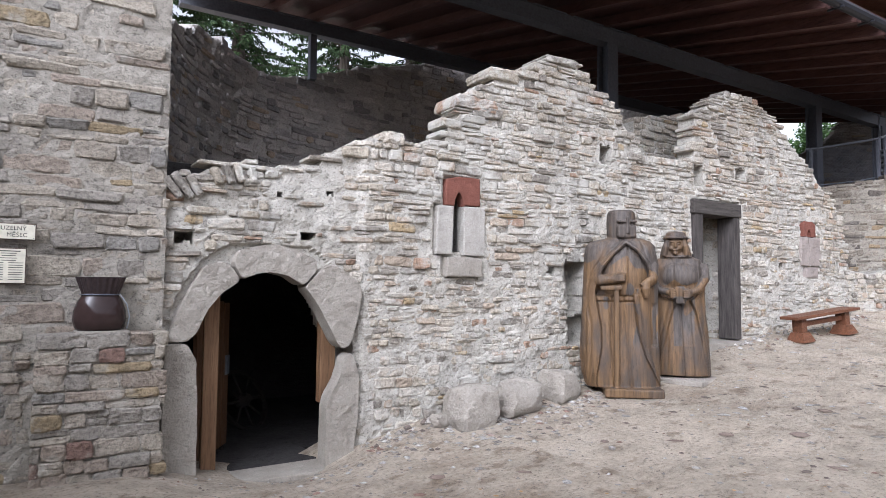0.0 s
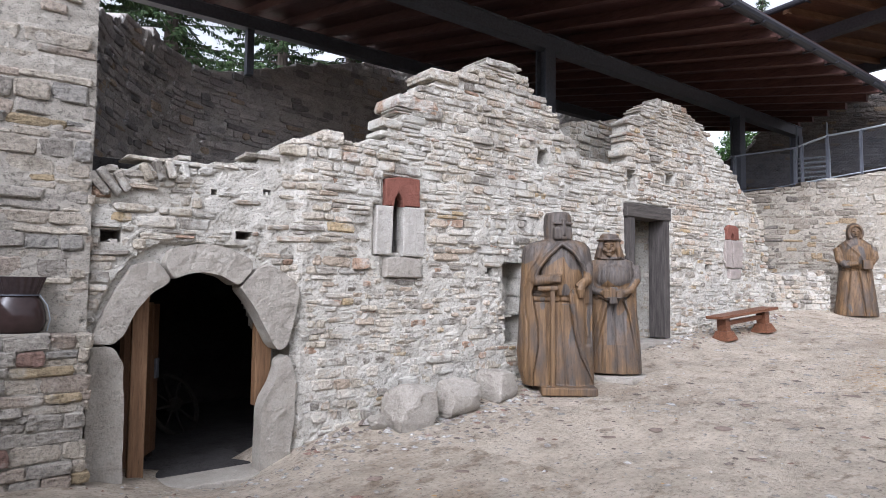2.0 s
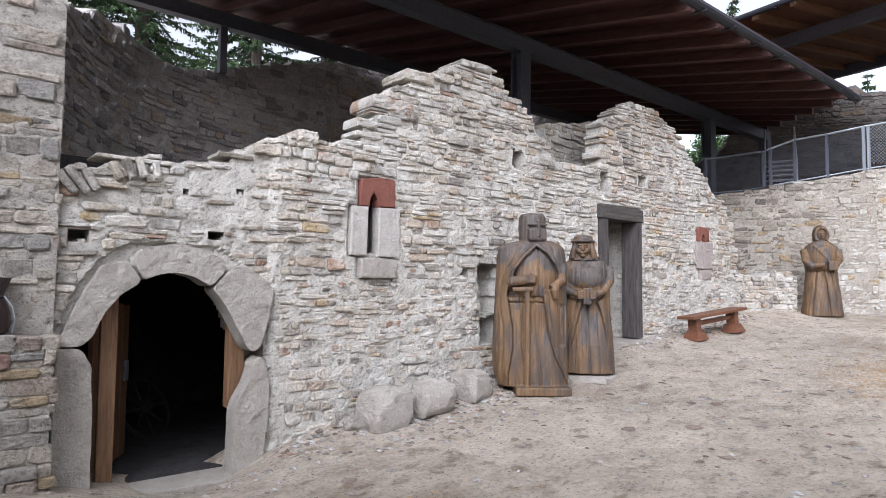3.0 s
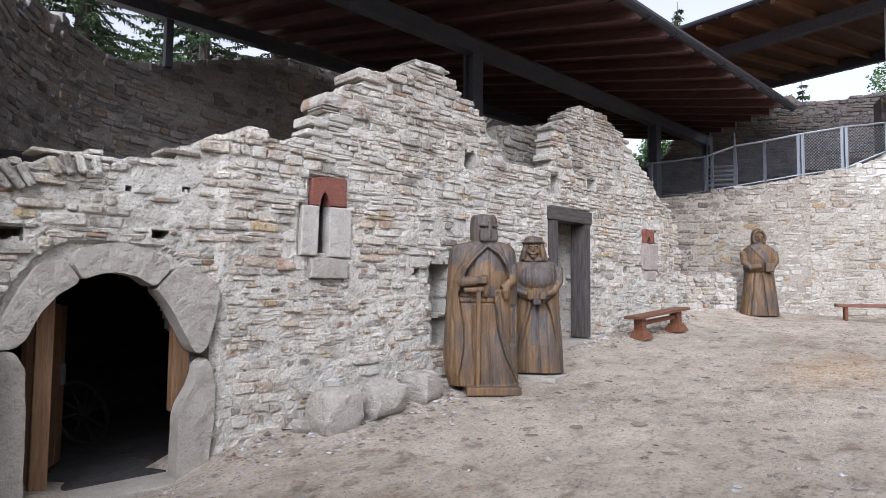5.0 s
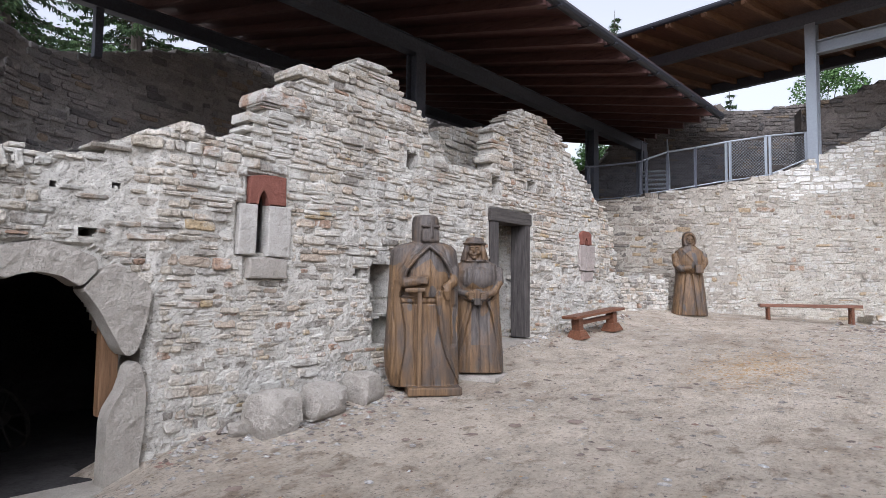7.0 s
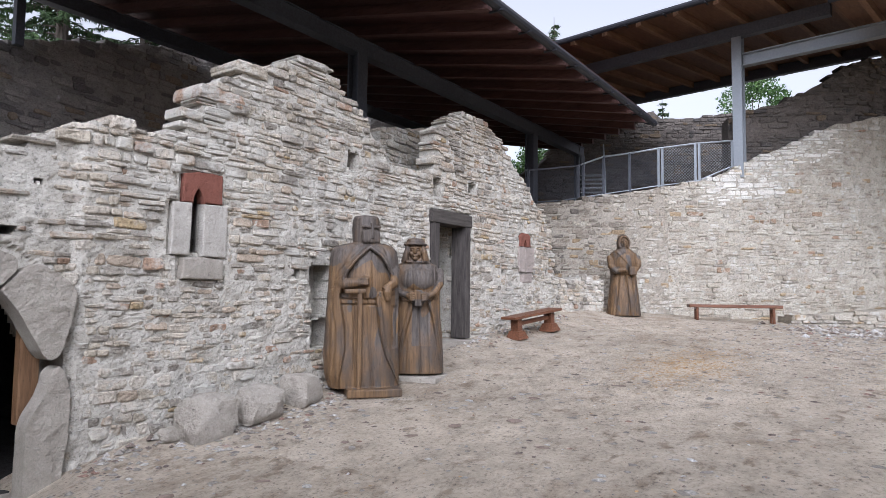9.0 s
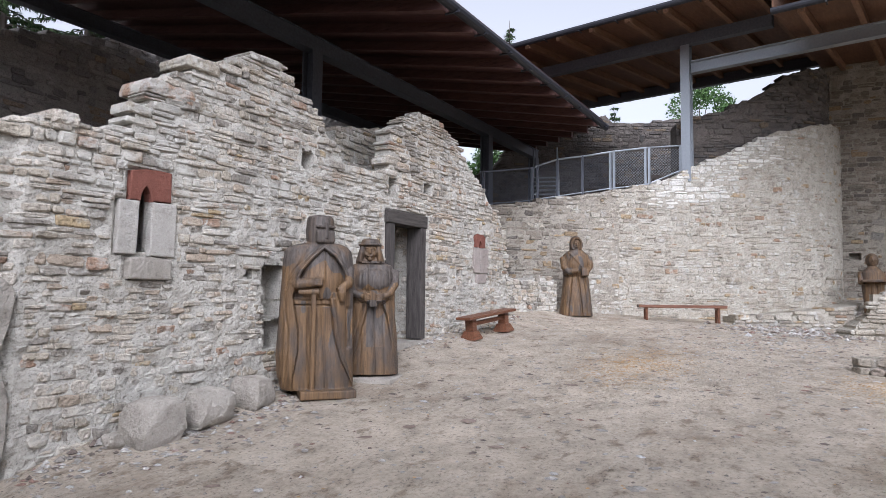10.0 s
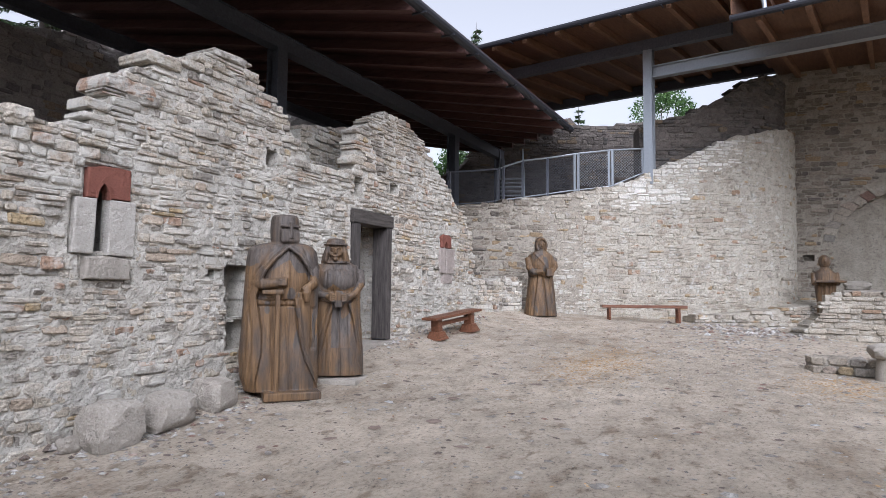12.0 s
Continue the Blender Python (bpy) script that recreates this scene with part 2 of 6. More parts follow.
def add_box(bm, lo, hi, m=None, bevel=0.0):
    vs = [bm.verts.new((x, y, z)) for x in (lo[0], hi[0]) for y in (lo[1], hi[1]) for z in (lo[2], hi[2])]
    fs = [bm.faces.new([vs[i] for i in q]) for q in ((0, 1, 3, 2), (4, 6, 7, 5), (0, 4, 5, 1), (2, 3, 7, 6), (0, 2, 6, 4), (1, 5, 7, 3))]
    if bevel:
        edges = list({e for f in fs for e in f.edges})
        out = bmesh.ops.bevel(bm, geom=edges, offset=bevel, segments=2, affect="EDGES", profile=0.5)
        vs = list({v for v in vs if v.is_valid} | set(out["verts"]))
    if m is not None:
        bmesh.ops.transform(bm, matrix=m, verts=vs)
    return vs


def box(lo, hi, bevel=0.0, m=None):
    bm = bmesh.new()
    add_box(bm, lo, hi, m, bevel)
    return bm


def add_tube(bm, pts, radii, seg=10, caps=True):
    """A tube along points, with a radius (or a pair of radii) at each."""
    pts = [Vector(p) for p in pts]
    rings = []
    for i, p in enumerate(pts):
        d = (pts[min(i + 1, len(pts) - 1)] - pts[max(i - 1, 0)]).normalized()
        if i == 0:
            side = d.cross(Vector((0, 0, 1)) if abs(d.z) < 0.9 else Vector((0, 1, 0)))
        side = (side - d * side.dot(d)).normalized()
        up = side.cross(d)
        r = radii[i] if isinstance(radii, (list, tuple)) else radii
        ra, rb = r if isinstance(r, (list, tuple)) else (r, r)
        rings.append([bm.verts.new(p + side * ra * math.cos(a) + up * rb * math.sin(a)) for a in (2 * math.pi * k / seg for k in range(seg))])
    for a, c in zip(rings, rings[1:]):
        for k in range(seg):
            bm.faces.new((a[k], a[(k + 1) % seg], c[(k + 1) % seg], c[k]))
    if caps:
        bm.faces.new(rings[0][::-1])
        bm.faces.new(rings[-1])
    return rings


def slab(poly, y0, y1, bevel=0.012, rough=0.0, seed=0):
    """A stone cut to an outline in x and z, from y0 (face) back to y1."""
    bm = bmesh.new()
    front = [bm.verts.new((x, y0, z)) for x, z in poly]
    back = [bm.verts.new((x, y1, z)) for x, z in poly]
    f = bm.faces.new(front)
    bm.faces.new(back[::-1])
    k = len(poly)
    for i in range(k):
        bm.faces.new((front[i], back[i], back[(i + 1) % k], front[(i + 1) % k]))
    bmesh.ops.bevel(bm, geom=list(f.edges), offset=bevel, segments=2, affect="EDGES", profile=0.5)
    if rough:
        bmesh.ops.triangulate(bm, faces=bm.faces)
        for _ in range(4):
            long = [e for e in bm.edges if e.calc_length() > 0.055]
            if not long:
                break
            bmesh.ops.subdivide_edges(bm, edges=long, cuts=1)
            bmesh.ops.triangulate(bm, faces=[q for q in bm.faces if len(q.verts) > 3])
        for v in bm.verts:
            p = v.co + Vector((seed, 0, 0))
            v.co += Vector((0.5 * noise.noise(p * 9), noise.noise(p * 8 + Vector((0, 3, 0))) + 0.6 * noise.noise(p * 22), 0.5 * noise.noise(p * 9 + Vector((5, 0, 0))))) * rough
    return bm


def lerp_at(pts, x):
    """Straight-line interpolation in a short list of (x, value)."""
    if x <= pts[0][0]:
        return pts[0][1]
    for (a, u), (c, v) in zip(pts, pts[1:]):
        if x <= c:
            return u + (v - u) * (x - a) / (c - a) if c > a else v
    return pts[-1][1]


# ---- ground: rises along the court, a dip at the cellar door ----
def smooth01(v):
    v = min(1.0, max(0.0, v))
    return v * v * (3 - 2 * v)


def ground_z(x, y):
    rise = 0.1 * math.log1p(math.exp((x - 2.0) * 1.6)) / 1.6
    rise = -0.12 * math.log(math.exp(-rise / 0.12) + math.exp(-1.13 / 0.12))
    z = rise + 0.02 + 0.065 * smooth01((x - 4) / 9) * (min(y, 7) - 5.2)
    if 6.3 < y < 12 and x < 7.5:
        z -= 0.6 * smooth01((y - 6.3) / 0.3)
    z += 0.10 * smooth01((1.3 - x) / 0.6) * smooth01((y - 4.2) / 1.2)
    z -= 0.16 * math.exp(-((x - 2.0) / 0.75) ** 2 - ((y - 5.9) / 1.0) ** 2)
    z -= 0.15 * math.exp(-((x - 2.15) / 0.42) ** 2 - ((y - 6.0) / 0.5) ** 2)
    if y > 4:
        z += 0.07 * smooth01((y - 4.9) / 0.8) * smooth01((x - 2.9) / 0.8)
    return z


def bumpy(x, y):
    return ground_z(x, y) + (0.022 * noise.fractal(Vector((x * 1.3, y * 1.3, 3.1)), 1.0, 2.0, 3) + 0.012 * noise.noise(Vector((x * 4.2, y * 4.2, 7.7)))) * (1 if -8 < x < 26 and -12 < y < 14 else 0)


xs = [-400, -120, -40, -15] + [-6 + 0.12 * i for i in range(250)] + [26, 32, 45, 120, 400]
ys = [-400, -120, -40, -18] + [-8 + 0.25 * i for i in range(24)] + [-2 + 0.1 * i for i in range(95)] + [8, 9, 10, 11, 12.5, 14, 18, 40, 120, 400]
gv = [(x, y, bumpy(x, y)) for y in ys for x in xs]
gf = [(j * len(xs) + i, j * len(xs) + i + 1, (j + 1) * len(xs) + i + 1, (j + 1) * len(xs) + i) for j in range(len(ys) - 1) for i in range(len(xs) - 1)]
ground = tagged(link_mesh("ground", gv, gf, MAT["ground"], smooth=True), "trodden pale brown earth floor of the castle court", "ground", kind="structure")


# ---- rubble masonry ----
class Path:
    """A wall's face line in plan; s runs along it, d stands out of the face (to the right of its run)."""

    def __init__(self, pts):
        self.p = [Vector((*q, 0)) for q in pts]
        self.s = [0.0]
        for a, c in zip(self.p, self.p[1:]):
            self.s.append(self.s[-1] + (c - a).length)
        self.length = self.s[-1]
        self.n = []
        for i in range(len(self.p)):
            d = (self.p[min(i + 1, len(self.p) - 1)] - self.p[max(i - 1, 0)]).normalized()
            self.n.append(Vector((d.y, -d.x, 0)))

    def at(self, s, d, z):
        i = 0
        while i < len(self.s) - 2 and s > self.s[i + 1]:
            i += 1
        f = (s - self.s[i]) / (self.s[i + 1] - self.s[i])
        p = self.p[i].lerp(self.p[i + 1], f)
        nn = self.n[i].lerp(self.n[i + 1], min(1, max(0, f))).normalized()
        return Vector((p.x + nn.x * d, p.y + nn.y * d, z))


def bulge(p):
    """Slow unevenness of an old wall's face, shared by mortar and stones."""
    return 0.034 * noise.noise(p * 0.9) + 0.02 * noise.noise(p * 2.6)


def wall_core(name, path, top, bottom, thick, material, label, cell=0.05, hole=None, rough=0.014, top_drop=0.03, thin=None, sunk=None):
    """The mortar body of a rubble wall: an uneven face, plain back, top and ends; hole(s, z) gives an opening's depth, or 0."""
    zmin = min(bottom(path.length * i / 20) for i in range(21)) - 0.3
    zmax = max(top(path.length * i / 400) for i in range(401))
    ns, nz = max(2, round(path.length / cell)), max(2, round((zmax - zmin) / cell))
    ds = path.length / ns
    verts, faces, ids = [], [], {}

    def vert(key, fn):
        if key not in ids:
            ids[key] = len(verts)
            verts.append(fn())
        return ids[key]

    tops = [top(i * ds) - top_drop for i in range(ns + 1)]
    keep = {}
    for i in range(ns):
        sm = (i + 0.5) * ds
        tm = 0.5 * (tops[i] + tops[i + 1])
        for j in range(nz):
            z0, z1 = zmin + j * cell, zmin + (j + 1) * cell
            if z0 < tm:
                keep[i, j] = hole(sm, 0.5 * (z0 + z1)) if hole else 0

    def zz(i, j):
        return min(zmin + j * cell, max(tops[i], zmin + 0.1))

    def front(i, j):
        def fn():
            s, z = i * ds, zz(i, j)
            p = path.at(s, 0, z)
            if sunk and sunk(s, z):
                return path.at(s, -0.035, z)
            pit = max(0.0, noise.noise(p * 13.0) - 0.3) * 0.09 * rough / 0.03
            return path.at(s, bulge(p) + rough * (noise.fractal(p * 7.0, 0.75, 2.1, 6) + 0.12) - pit, z)
        return vert(("f", i, j), fn)

    def deep(i, j, h):
        return vert(("d", i, j, round(h, 3)), lambda: path.at(i * ds, -(thin(zz(i, j)) if thin and h >= thick else h), zz(i, j)))

    for (i, j), h in keep.items():
        c = ((i, j), (i + 1, j), (i + 1, j + 1), (i, j + 1))
        if not h:
            faces.append([front(*q) for q in c])
            faces.append([deep(*q, thick) for q in c[::-1]])
        elif h < thick:
            faces.append([deep(*q, h) for q in c])
            faces.append([deep(*q, thick) for q in c[::-1]])
        for (di, dj), (a, e) in (((-1, 0), (0, 3)), ((1, 0), (2, 1)), ((0, -1), (1, 0)), ((0, 1), (3, 2))):
            o = keep.get((i + di, j + dj), "out")
            p, q = c[a], c[e]
            if h and o == 0:
                faces.append([front(*p), front(*q), deep(*q, h), deep(*p, h)])
            elif not h and o == "out":
                faces.append([front(*p), front(*q), deep(*q, thick), deep(*p, thick)])
    ob = link_mesh(name, verts, faces, material)
    bm = bmesh.new()
    bm.from_mesh(ob.data)
    bmesh.ops.dissolve_degenerate(bm, dist=0.0005, edges=bm.edges)
    bmesh.ops.recalc_face_normals(bm, faces=bm.faces)
    bm.to_mesh(ob.data)
    bm.free()
    return tagged(ob, label, "wall", kind="structure")


def stone_mesh(path, s0, s1, z0, z1, proud, back, rng, nu=4, nv=4, rough=0.008, wear=0.45):
    """One rubble stone: uneven outline, rounded worn edges, rough face."""
    hs, hz = (s1 - s0) / 2, (z1 - z0) / 2
    cs, cz = (s0 + s1) / 2, (z0 + z1) / 2
    j = [(rng.uniform(-0.11, 0.05), rng.uniform(-0.2, 0.08)) for _ in range(4)]
    turn, lean, slope = rng.gauss(0, 0.022), rng.gauss(0, 0.006), rng.gauss(0, 0.006)
    round_off = rng.uniform(0.1, wear) * (1.3 if hs < 1.6 * hz else 0.8)
    ez, es = min(0.4, 0.014 / max(hz, 0.01)), min(0.4, 0.018 / max(hs, 0.01))
    us = [-1, -1 + es] + [-1 + es + (2 - 2 * es) * k / (nu - 2) for k in range(1, nu - 2)] + [1 - es, 1]
    vs = [-1, -1 + ez] + [-1 + ez + (2 - 2 * ez) * k / (nv - 2) for k in range(1, nv - 2)] + [1 - ez, 1]
    off = Vector((rng.uniform(0, 90), rng.uniform(0, 90), 0))
    swell = bulge(path.at(cs, 0, cz))
    verts, faces = [], []

    def spot(u, v, d):
        w = ((1 - u) * (1 - v) / 4, (1 + u) * (1 - v) / 4, (1 + u) * (1 + v) / 4, (1 - u) * (1 + v) / 4)
        su = u * math.sqrt(1 - round_off * v * v) * (1 + sum(wk * jk[0] for wk, jk in zip(w, j)))
        sv = v * math.sqrt(1 - round_off * u * u) * (1 + sum(wk * jk[1] for wk, jk in zip(w, j)))
        edge = 1 + 0.16 * noise.noise(off + Vector((u * 2.2, v * 2.2, 5)))
        a, b = hs * su * (0.6 + 0.4 * edge), hz * sv * edge
        return path.at(cs + a - turn * b, d + swell, cz + b + turn * a)

    nu1, nv1 = len(us), len(vs)
    for v in vs:
        for u in us:
            rim = max(abs(u), abs(v))
            d = proud + lean * v + slope * u + rough * (noise.fractal(off + Vector((u * hs * 16, v * hz * 16, 0)), 1.0, 2.0, 4) + 0.6 * noise.noise(off + Vector((u * hs * 5, v * hz * 5, 9))))
            if rim >= 1:
                d -= rng.uniform(0.006, 0.017)
            verts.append(spot(u, v, d))
    for b in range(nv1 - 1):
        for a in range(nu1 - 1):
            k = b * nu1 + a
            faces.append((k, k + 1, k + 1 + nu1, k + nu1))
    ring = list(range(nu1)) + [b * nu1 + nu1 - 1 for b in range(1, nv1)] + [(nv1 - 1) * nu1 + a for a in range(nu1 - 2, -1, -1)] + [b * nu1 for b in range(nv1 - 2, 0, -1)]
    base = len(verts)
    for k in ring:
        b, a = divmod(k, nu1)
        verts.append(spot(us[a], vs[b], -back))
    r = len(ring)
    for k in range(r):
        faces.append((ring[(k + 1) % r], ring[k], base + k, base + (k + 1) % r))
    if back > 0.1:
        faces.append(tuple(base + k for k in range(r - 1, -1, -1)))
    return verts, faces


def masonry(wall, path, top, bottom, key, seed, courses=(0.06, 0.13), lengths=(0.12, 0.42), proud=(0.0, 0.03), hole=None, near=(0, 0), limit=300,
            nu=4, nv=4, rough=0.008, skip=None, cap_back=0.4, wobble=0.05, gap=0.006, wear=0.45, share=0.8, split_odds=0.1):
    """Courses of stones on the face of a wall: single stones on the stretch near, the rest joined."""
    rng = random.Random(seed)
    zlo = min(bottom(path.length * i / 20) for i in range(21)) - 0.05
    zhi = max(top(path.length * i / 300) for i in range(301))
    joined, singles, z = {}, 0, zlo
    kind_at = key if callable(key) else (lambda s, z: key)

    def blocked(p, q, lo, hi):
        return any(hole(a, c) for a in (p + 0.012, (p + q) / 2, q - 0.012) for c in (lo + 0.012, hi - 0.012))

    while z < zhi:
        h = courses[0] + (courses[1] - courses[0]) * rng.random() ** 1.4
        s = -rng.uniform(0, 0.2)
        while s < path.length:
            w = lengths[0] + (lengths[1] - lengths[0]) * rng.random() ** 1.6
            s0, s1 = max(0, s) + gap / 2, min(path.length + rng.uniform(-0.03, 0.03), s + w) - gap / 2
            s += w
            if s1 - s0 < 0.05:
                continue
            sm = (s0 + s1) / 2
            sway = wobble * noise.noise(Vector((sm * 0.7, z * 0.8, seed))) + rng.uniform(-0.01, 0.01)
            split = rng.random() < split_odds and h > courses[0] * 1.35
            for z0, z1 in (((z, z + h * 0.5), (z + h * 0.5, z + h)) if split else ((z, z + h),)):
                z0, z1 = z0 + sway + gap / 2, z1 + sway - gap / 2
                zm = (z0 + z1) / 2
                if zm > top(sm) - 0.01 or zm < bottom(sm) - 0.06 or (skip and rng.random() < skip(sm, zm)):
                    continue
                if zm > min(top(s0), top(s1)) and z1 - 0.02 > top(sm):
                    continue
                runs = [(s0, s1)]
                if hole and blocked(s0, s1, z0, z1):
                    n = max(2, round((s1 - s0) / 0.11))
                    cuts = [s0 + (s1 - s0) * i / n for i in range(n + 1)]
                    runs = [(p, q) for p, q in zip(cuts, cuts[1:]) if q - p > 0.045 and not blocked(p, q, z0, z1)]
                for p, q in runs:
                    at_top = z1 + 0.16 > min(top(max(0, p - 0.06)), top(min(path.length, q + 0.06)))
                    pr = rng.uniform(*proud) + (0.012 if at_top else 0)
                    if rng.random() < 0.08:
                        pr += 0.02
                    v, f = stone_mesh(path, p, q, z0, z1, pr, cap_back if at_top else 0.07, rng, nu, nv, rough, wear)
                    if near[0] <= sm <= near[1] and singles < limit and rng.random() < share:
                        singles += 1
                        link_mesh("stone", v, f, MAT[kind_at(sm, zm) + "_one"], wall, smooth=False)
                    else:
                        jv, jf = joined.setdefault(kind_at(sm, zm), ([], []))
                        k = len(jv)
                        jv += v
                        jf += [tuple(i + k for i in g) for g in f]
        z += h
    for stone_key, (jv, jf) in joined.items():
        link_mesh("rubble_stones", jv, jf, MAT[stone_key], wall)["kind"] = "stuff"


# ---- main wall of the court ----
FACE = 5.75


def in_arch(x, z, grow=0.0):
    if z > 1.72 + grow or not 1.2 - grow < x < 2.54 + grow:
        return False
    if z < 1.05:
        return 1.22 - grow < x < 2.44 + grow
    half = 0.66 * math.sqrt(max(0.0, 1 - ((z - 1.05) / (0.68 + grow)) ** 1.7)) + grow
    return abs(x - 1.87) < half


HOLES = [(1.04, 1.18, 1.95, 2.04), (2.15, 2.29, 2.03, 2.1), (1.9, 1.98, 2.41, 2.47), (2.41, 2.47, 2.47, 2.52), (6.12, 6.34, 3.2, 3.44), (8.08, 8.3, 3.1, 3.4),
         (9.07, 9.33, 3.27, 3.46), (10.24, 10.38, 1.9, 2.04), (12.0, 12.12, 1.94, 2.09), (5.24, 5.34, 1.75, 1.85), (5.52, 5.9, 1.28, 1.93), (5.54, 5.9, 0.9, 1.26)]


def wall_hole(s, z):
    x = s + 0.95
    if in_arch(x, z, 0.11) or (2.2 < x < 2.73 and z < 1.15) or (8.02 < x < 9.1 and z < 2.8) or (3.76 < x < 4.14 and 1.96 < z < 2.64):
        return 0.9
    x += 0.02 * noise.noise(Vector((s * 9, z * 9, 2)))
    z += 0.02 * noise.noise(Vector((s * 9, z * 9, 6)))
    for a, c, lo, hi in HOLES:
        if a < x < c and lo < z < hi:
            return 0.35
    return 0


def no_rubble(s, z):
    return wall_hole(s, z) or dressed_zone(s, z)


def dressed_zone(s, z):
    """Where dressed stones of portal, slit and frames stand instead of rubble."""
    x = s + 0.95
    if in_arch(x, z, 0.24):
        return True
    if 3.72 < x < 4.2 and 1.7 < z < 2.78 or 3.62 < x < 4.25 and 1.93 < z < 2.47:
        return True
    return 7.98 < x < 9.13 and z < 2.9 or 10.9 < x < 11.42 and 1.8 < z < 2.74


TOP_LINE = [(0.95, 2.57), (1.17, 2.58), (1.33, 2.69), (1.53, 2.74), (1.89, 2.71), (1.94, 2.77), (2.33, 2.8), (2.38, 2.94), (2.74, 3.06), (2.86, 3.12), (3.22, 3.17),
            (3.26, 3.1), (3.74, 3.14), (3.8, 3.42), (3.94, 3.5), (3.98, 3.72), (4.16, 3.82), (4.38, 3.88), (4.46, 4.12), (4.65, 4.1), (5.13, 4.24), (5.31, 4.43),
            (5.71, 4.42), (5.89, 4.28), (6.11, 4.11), (6.36, 4.05), (6.52, 3.95), (6.57, 3.81), (6.79, 3.65), (6.96, 3.42), (8.05, 3.42), (8.1, 4.14), (8.63, 4.52),
            (8.84, 4.6), (9.52, 4.6), (9.91, 4.52), (10.56, 4.15), (10.81, 3.95), (11.35, 3.67), (11.43, 3.5), (11.71, 3.36), (11.99, 3.19), (12.2, 3.0), (12.28, 2.6), (12.4, 2.35), (12.48, 1.0)]
main_path = Path([(0.95, FACE + 0.07), (2.72, FACE + 0.07), (2.8, FACE), (12.48, FACE)])


def main_top(s):
    return lerp_at(TOP_LINE, s + 0.95) + 0.03 * noise.noise(Vector((s * 5, 0, 7)))


def main_bottom(s):
    return ground_z(s + 0.95, FACE)


def thinner(z):
    return 0.9 if z < 3.0 else 0.3


def plastered(s, z):
    """Where the old lime plaster covers most of the stones."""
    x = s + 0.95
    if x < 2.75:
        return 0.6 if z > 2.1 and x > 1.9 else 0.2
    return 0.02 if z > 2.9 else 0.1 + 0.22 * noise.noise(Vector((s * 0.8, z * 0.9, 1)))


wall_main = wall_core("wall_main", main_path, main_top, main_bottom, 0.9, MAT["white_mortar"], "ruined rubble stone wall with patchy lime wash and ragged top", 0.026, wall_hole, 0.015, 0.05, thinner, dressed_zone)
left_path = Path([(-6, FACE), (0.95, FACE)])
wall_left = wall_core("wall_left", left_path, lambda s: 7.0, lambda s: 0.0, 1.0, MAT["beige_mortar"], "tall wall of long grey beige stones beside the cellar door", 0.06, None, 0.014)



def low_zone(s, z):
    """The part of the main wall below this is laid with larger, rounder stones."""
    return s > 1.85 and z < 1.85 + 0.25 * noise.noise(Vector((s * 0.6, 3, 3)))


# the thick back leaf behind the notch
LEAF = Path([(7.75, 6.62), (9.6, 6.62)])
wall_leaf = wall_core("wall_back_leaf", LEAF, lambda s: 4.2 + 0.2 * s, lambda s: 2.5, 0.35, MAT["white_mortar"], "inner leaf of the ruined wall, bare stone", 0.08)


def smooth_path(pts, step=0.5):
    """A rounded line through a few plan points."""
    out = []
    P = [Vector((*p, 0)) for p in pts]
    for i in range(len(P) - 1):
        a, b, c, d = P[max(i - 1, 0)], P[i], P[i + 1], P[min(i + 2, len(P) - 1)]
        k = max(1, round((c - b).length / step))
        for j in range(k):
            t = j / k
            q = 0.5 * (2 * b + (c - a) * t + (2 * a - 5 * b + 4 * c - d) * t * t + (3 * b - a - 3 * c + d) * t ** 3)
            out.append((q.x, q.y))
    out.append(pts[-1])
    return Path(out)


# curved wall inside the ruin, behind the main wall
BIG = 1.15
curved_path = smooth_path([(BIG * x, BIG * y) for x, y in ((0.85, 6.3), (1.3, 8.6), (2.2, 10.4), (3.6, 11.8), (5.8, 12.5), (9.5, 12.8), (14, 12.8), (19, 12.0))])
CURVE_TOP = [(0, 5.0), (2.9, 5.1), (3.9, 5.5), (4.9, 5.7), (5.7, 5.66), (6.5, 5.57), (7.6, 5.9), (8.5, 6.25), (9.7, 6.6), (11.0, 7.0), (12.0, 7.3), (20, 7.3)]


def curve_top(s):
    return 1.6 + BIG * (lerp_at(CURVE_TOP, s / BIG) - 1.6) + 0.1 * noise.noise(Vector((s * 2.3, 4, 1)))


wall_curved = wall_core("wall_curved", curved_path, curve_top, lambda s: 1.5, 0.8, MAT["brown_mortar"], "curved old rubble wall in the shade under the roof", 0.1, None, 0.03)

# far wall of the court: a curved lower wall with a fresh face, ending in a round tower
far_path = smooth_path([(13.2, 8.6), (14.6, 6.5), (16.2, 4.9), (17.6, 3.0), (18.5, 1.2), (19.25, 0.2), (20.0, -0.32), (20.9, -0.5), (22.2, -0.45)])
FAR_TOP = [(0, 3.8), (1.9, 3.83), (2.6, 3.88), (3.5, 4.04), (5.1, 4.34), (6.2, 4.5), (7.2, 4.94), (7.9, 5.26), (8.8, 5.64), (9.5, 5.94), (11.2, 6.28), (15, 6.4)]


def far_top(s):
    return lerp_at(FAR_TOP, s) + 0.06 * noise.noise(Vector((s * 3, 9, 2)))


def far_bottom(s):
    p = far_path.at(s, 0, 0)
    return ground_z(p.x, p.y)


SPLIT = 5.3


def stretch(path, a, b):
    """The part of a wall's line between two lengths."""
    return Path([(p.x, p.y) for p in (path.at(a + (b - a) * i / 30, 0, 0) for i in range(31))])


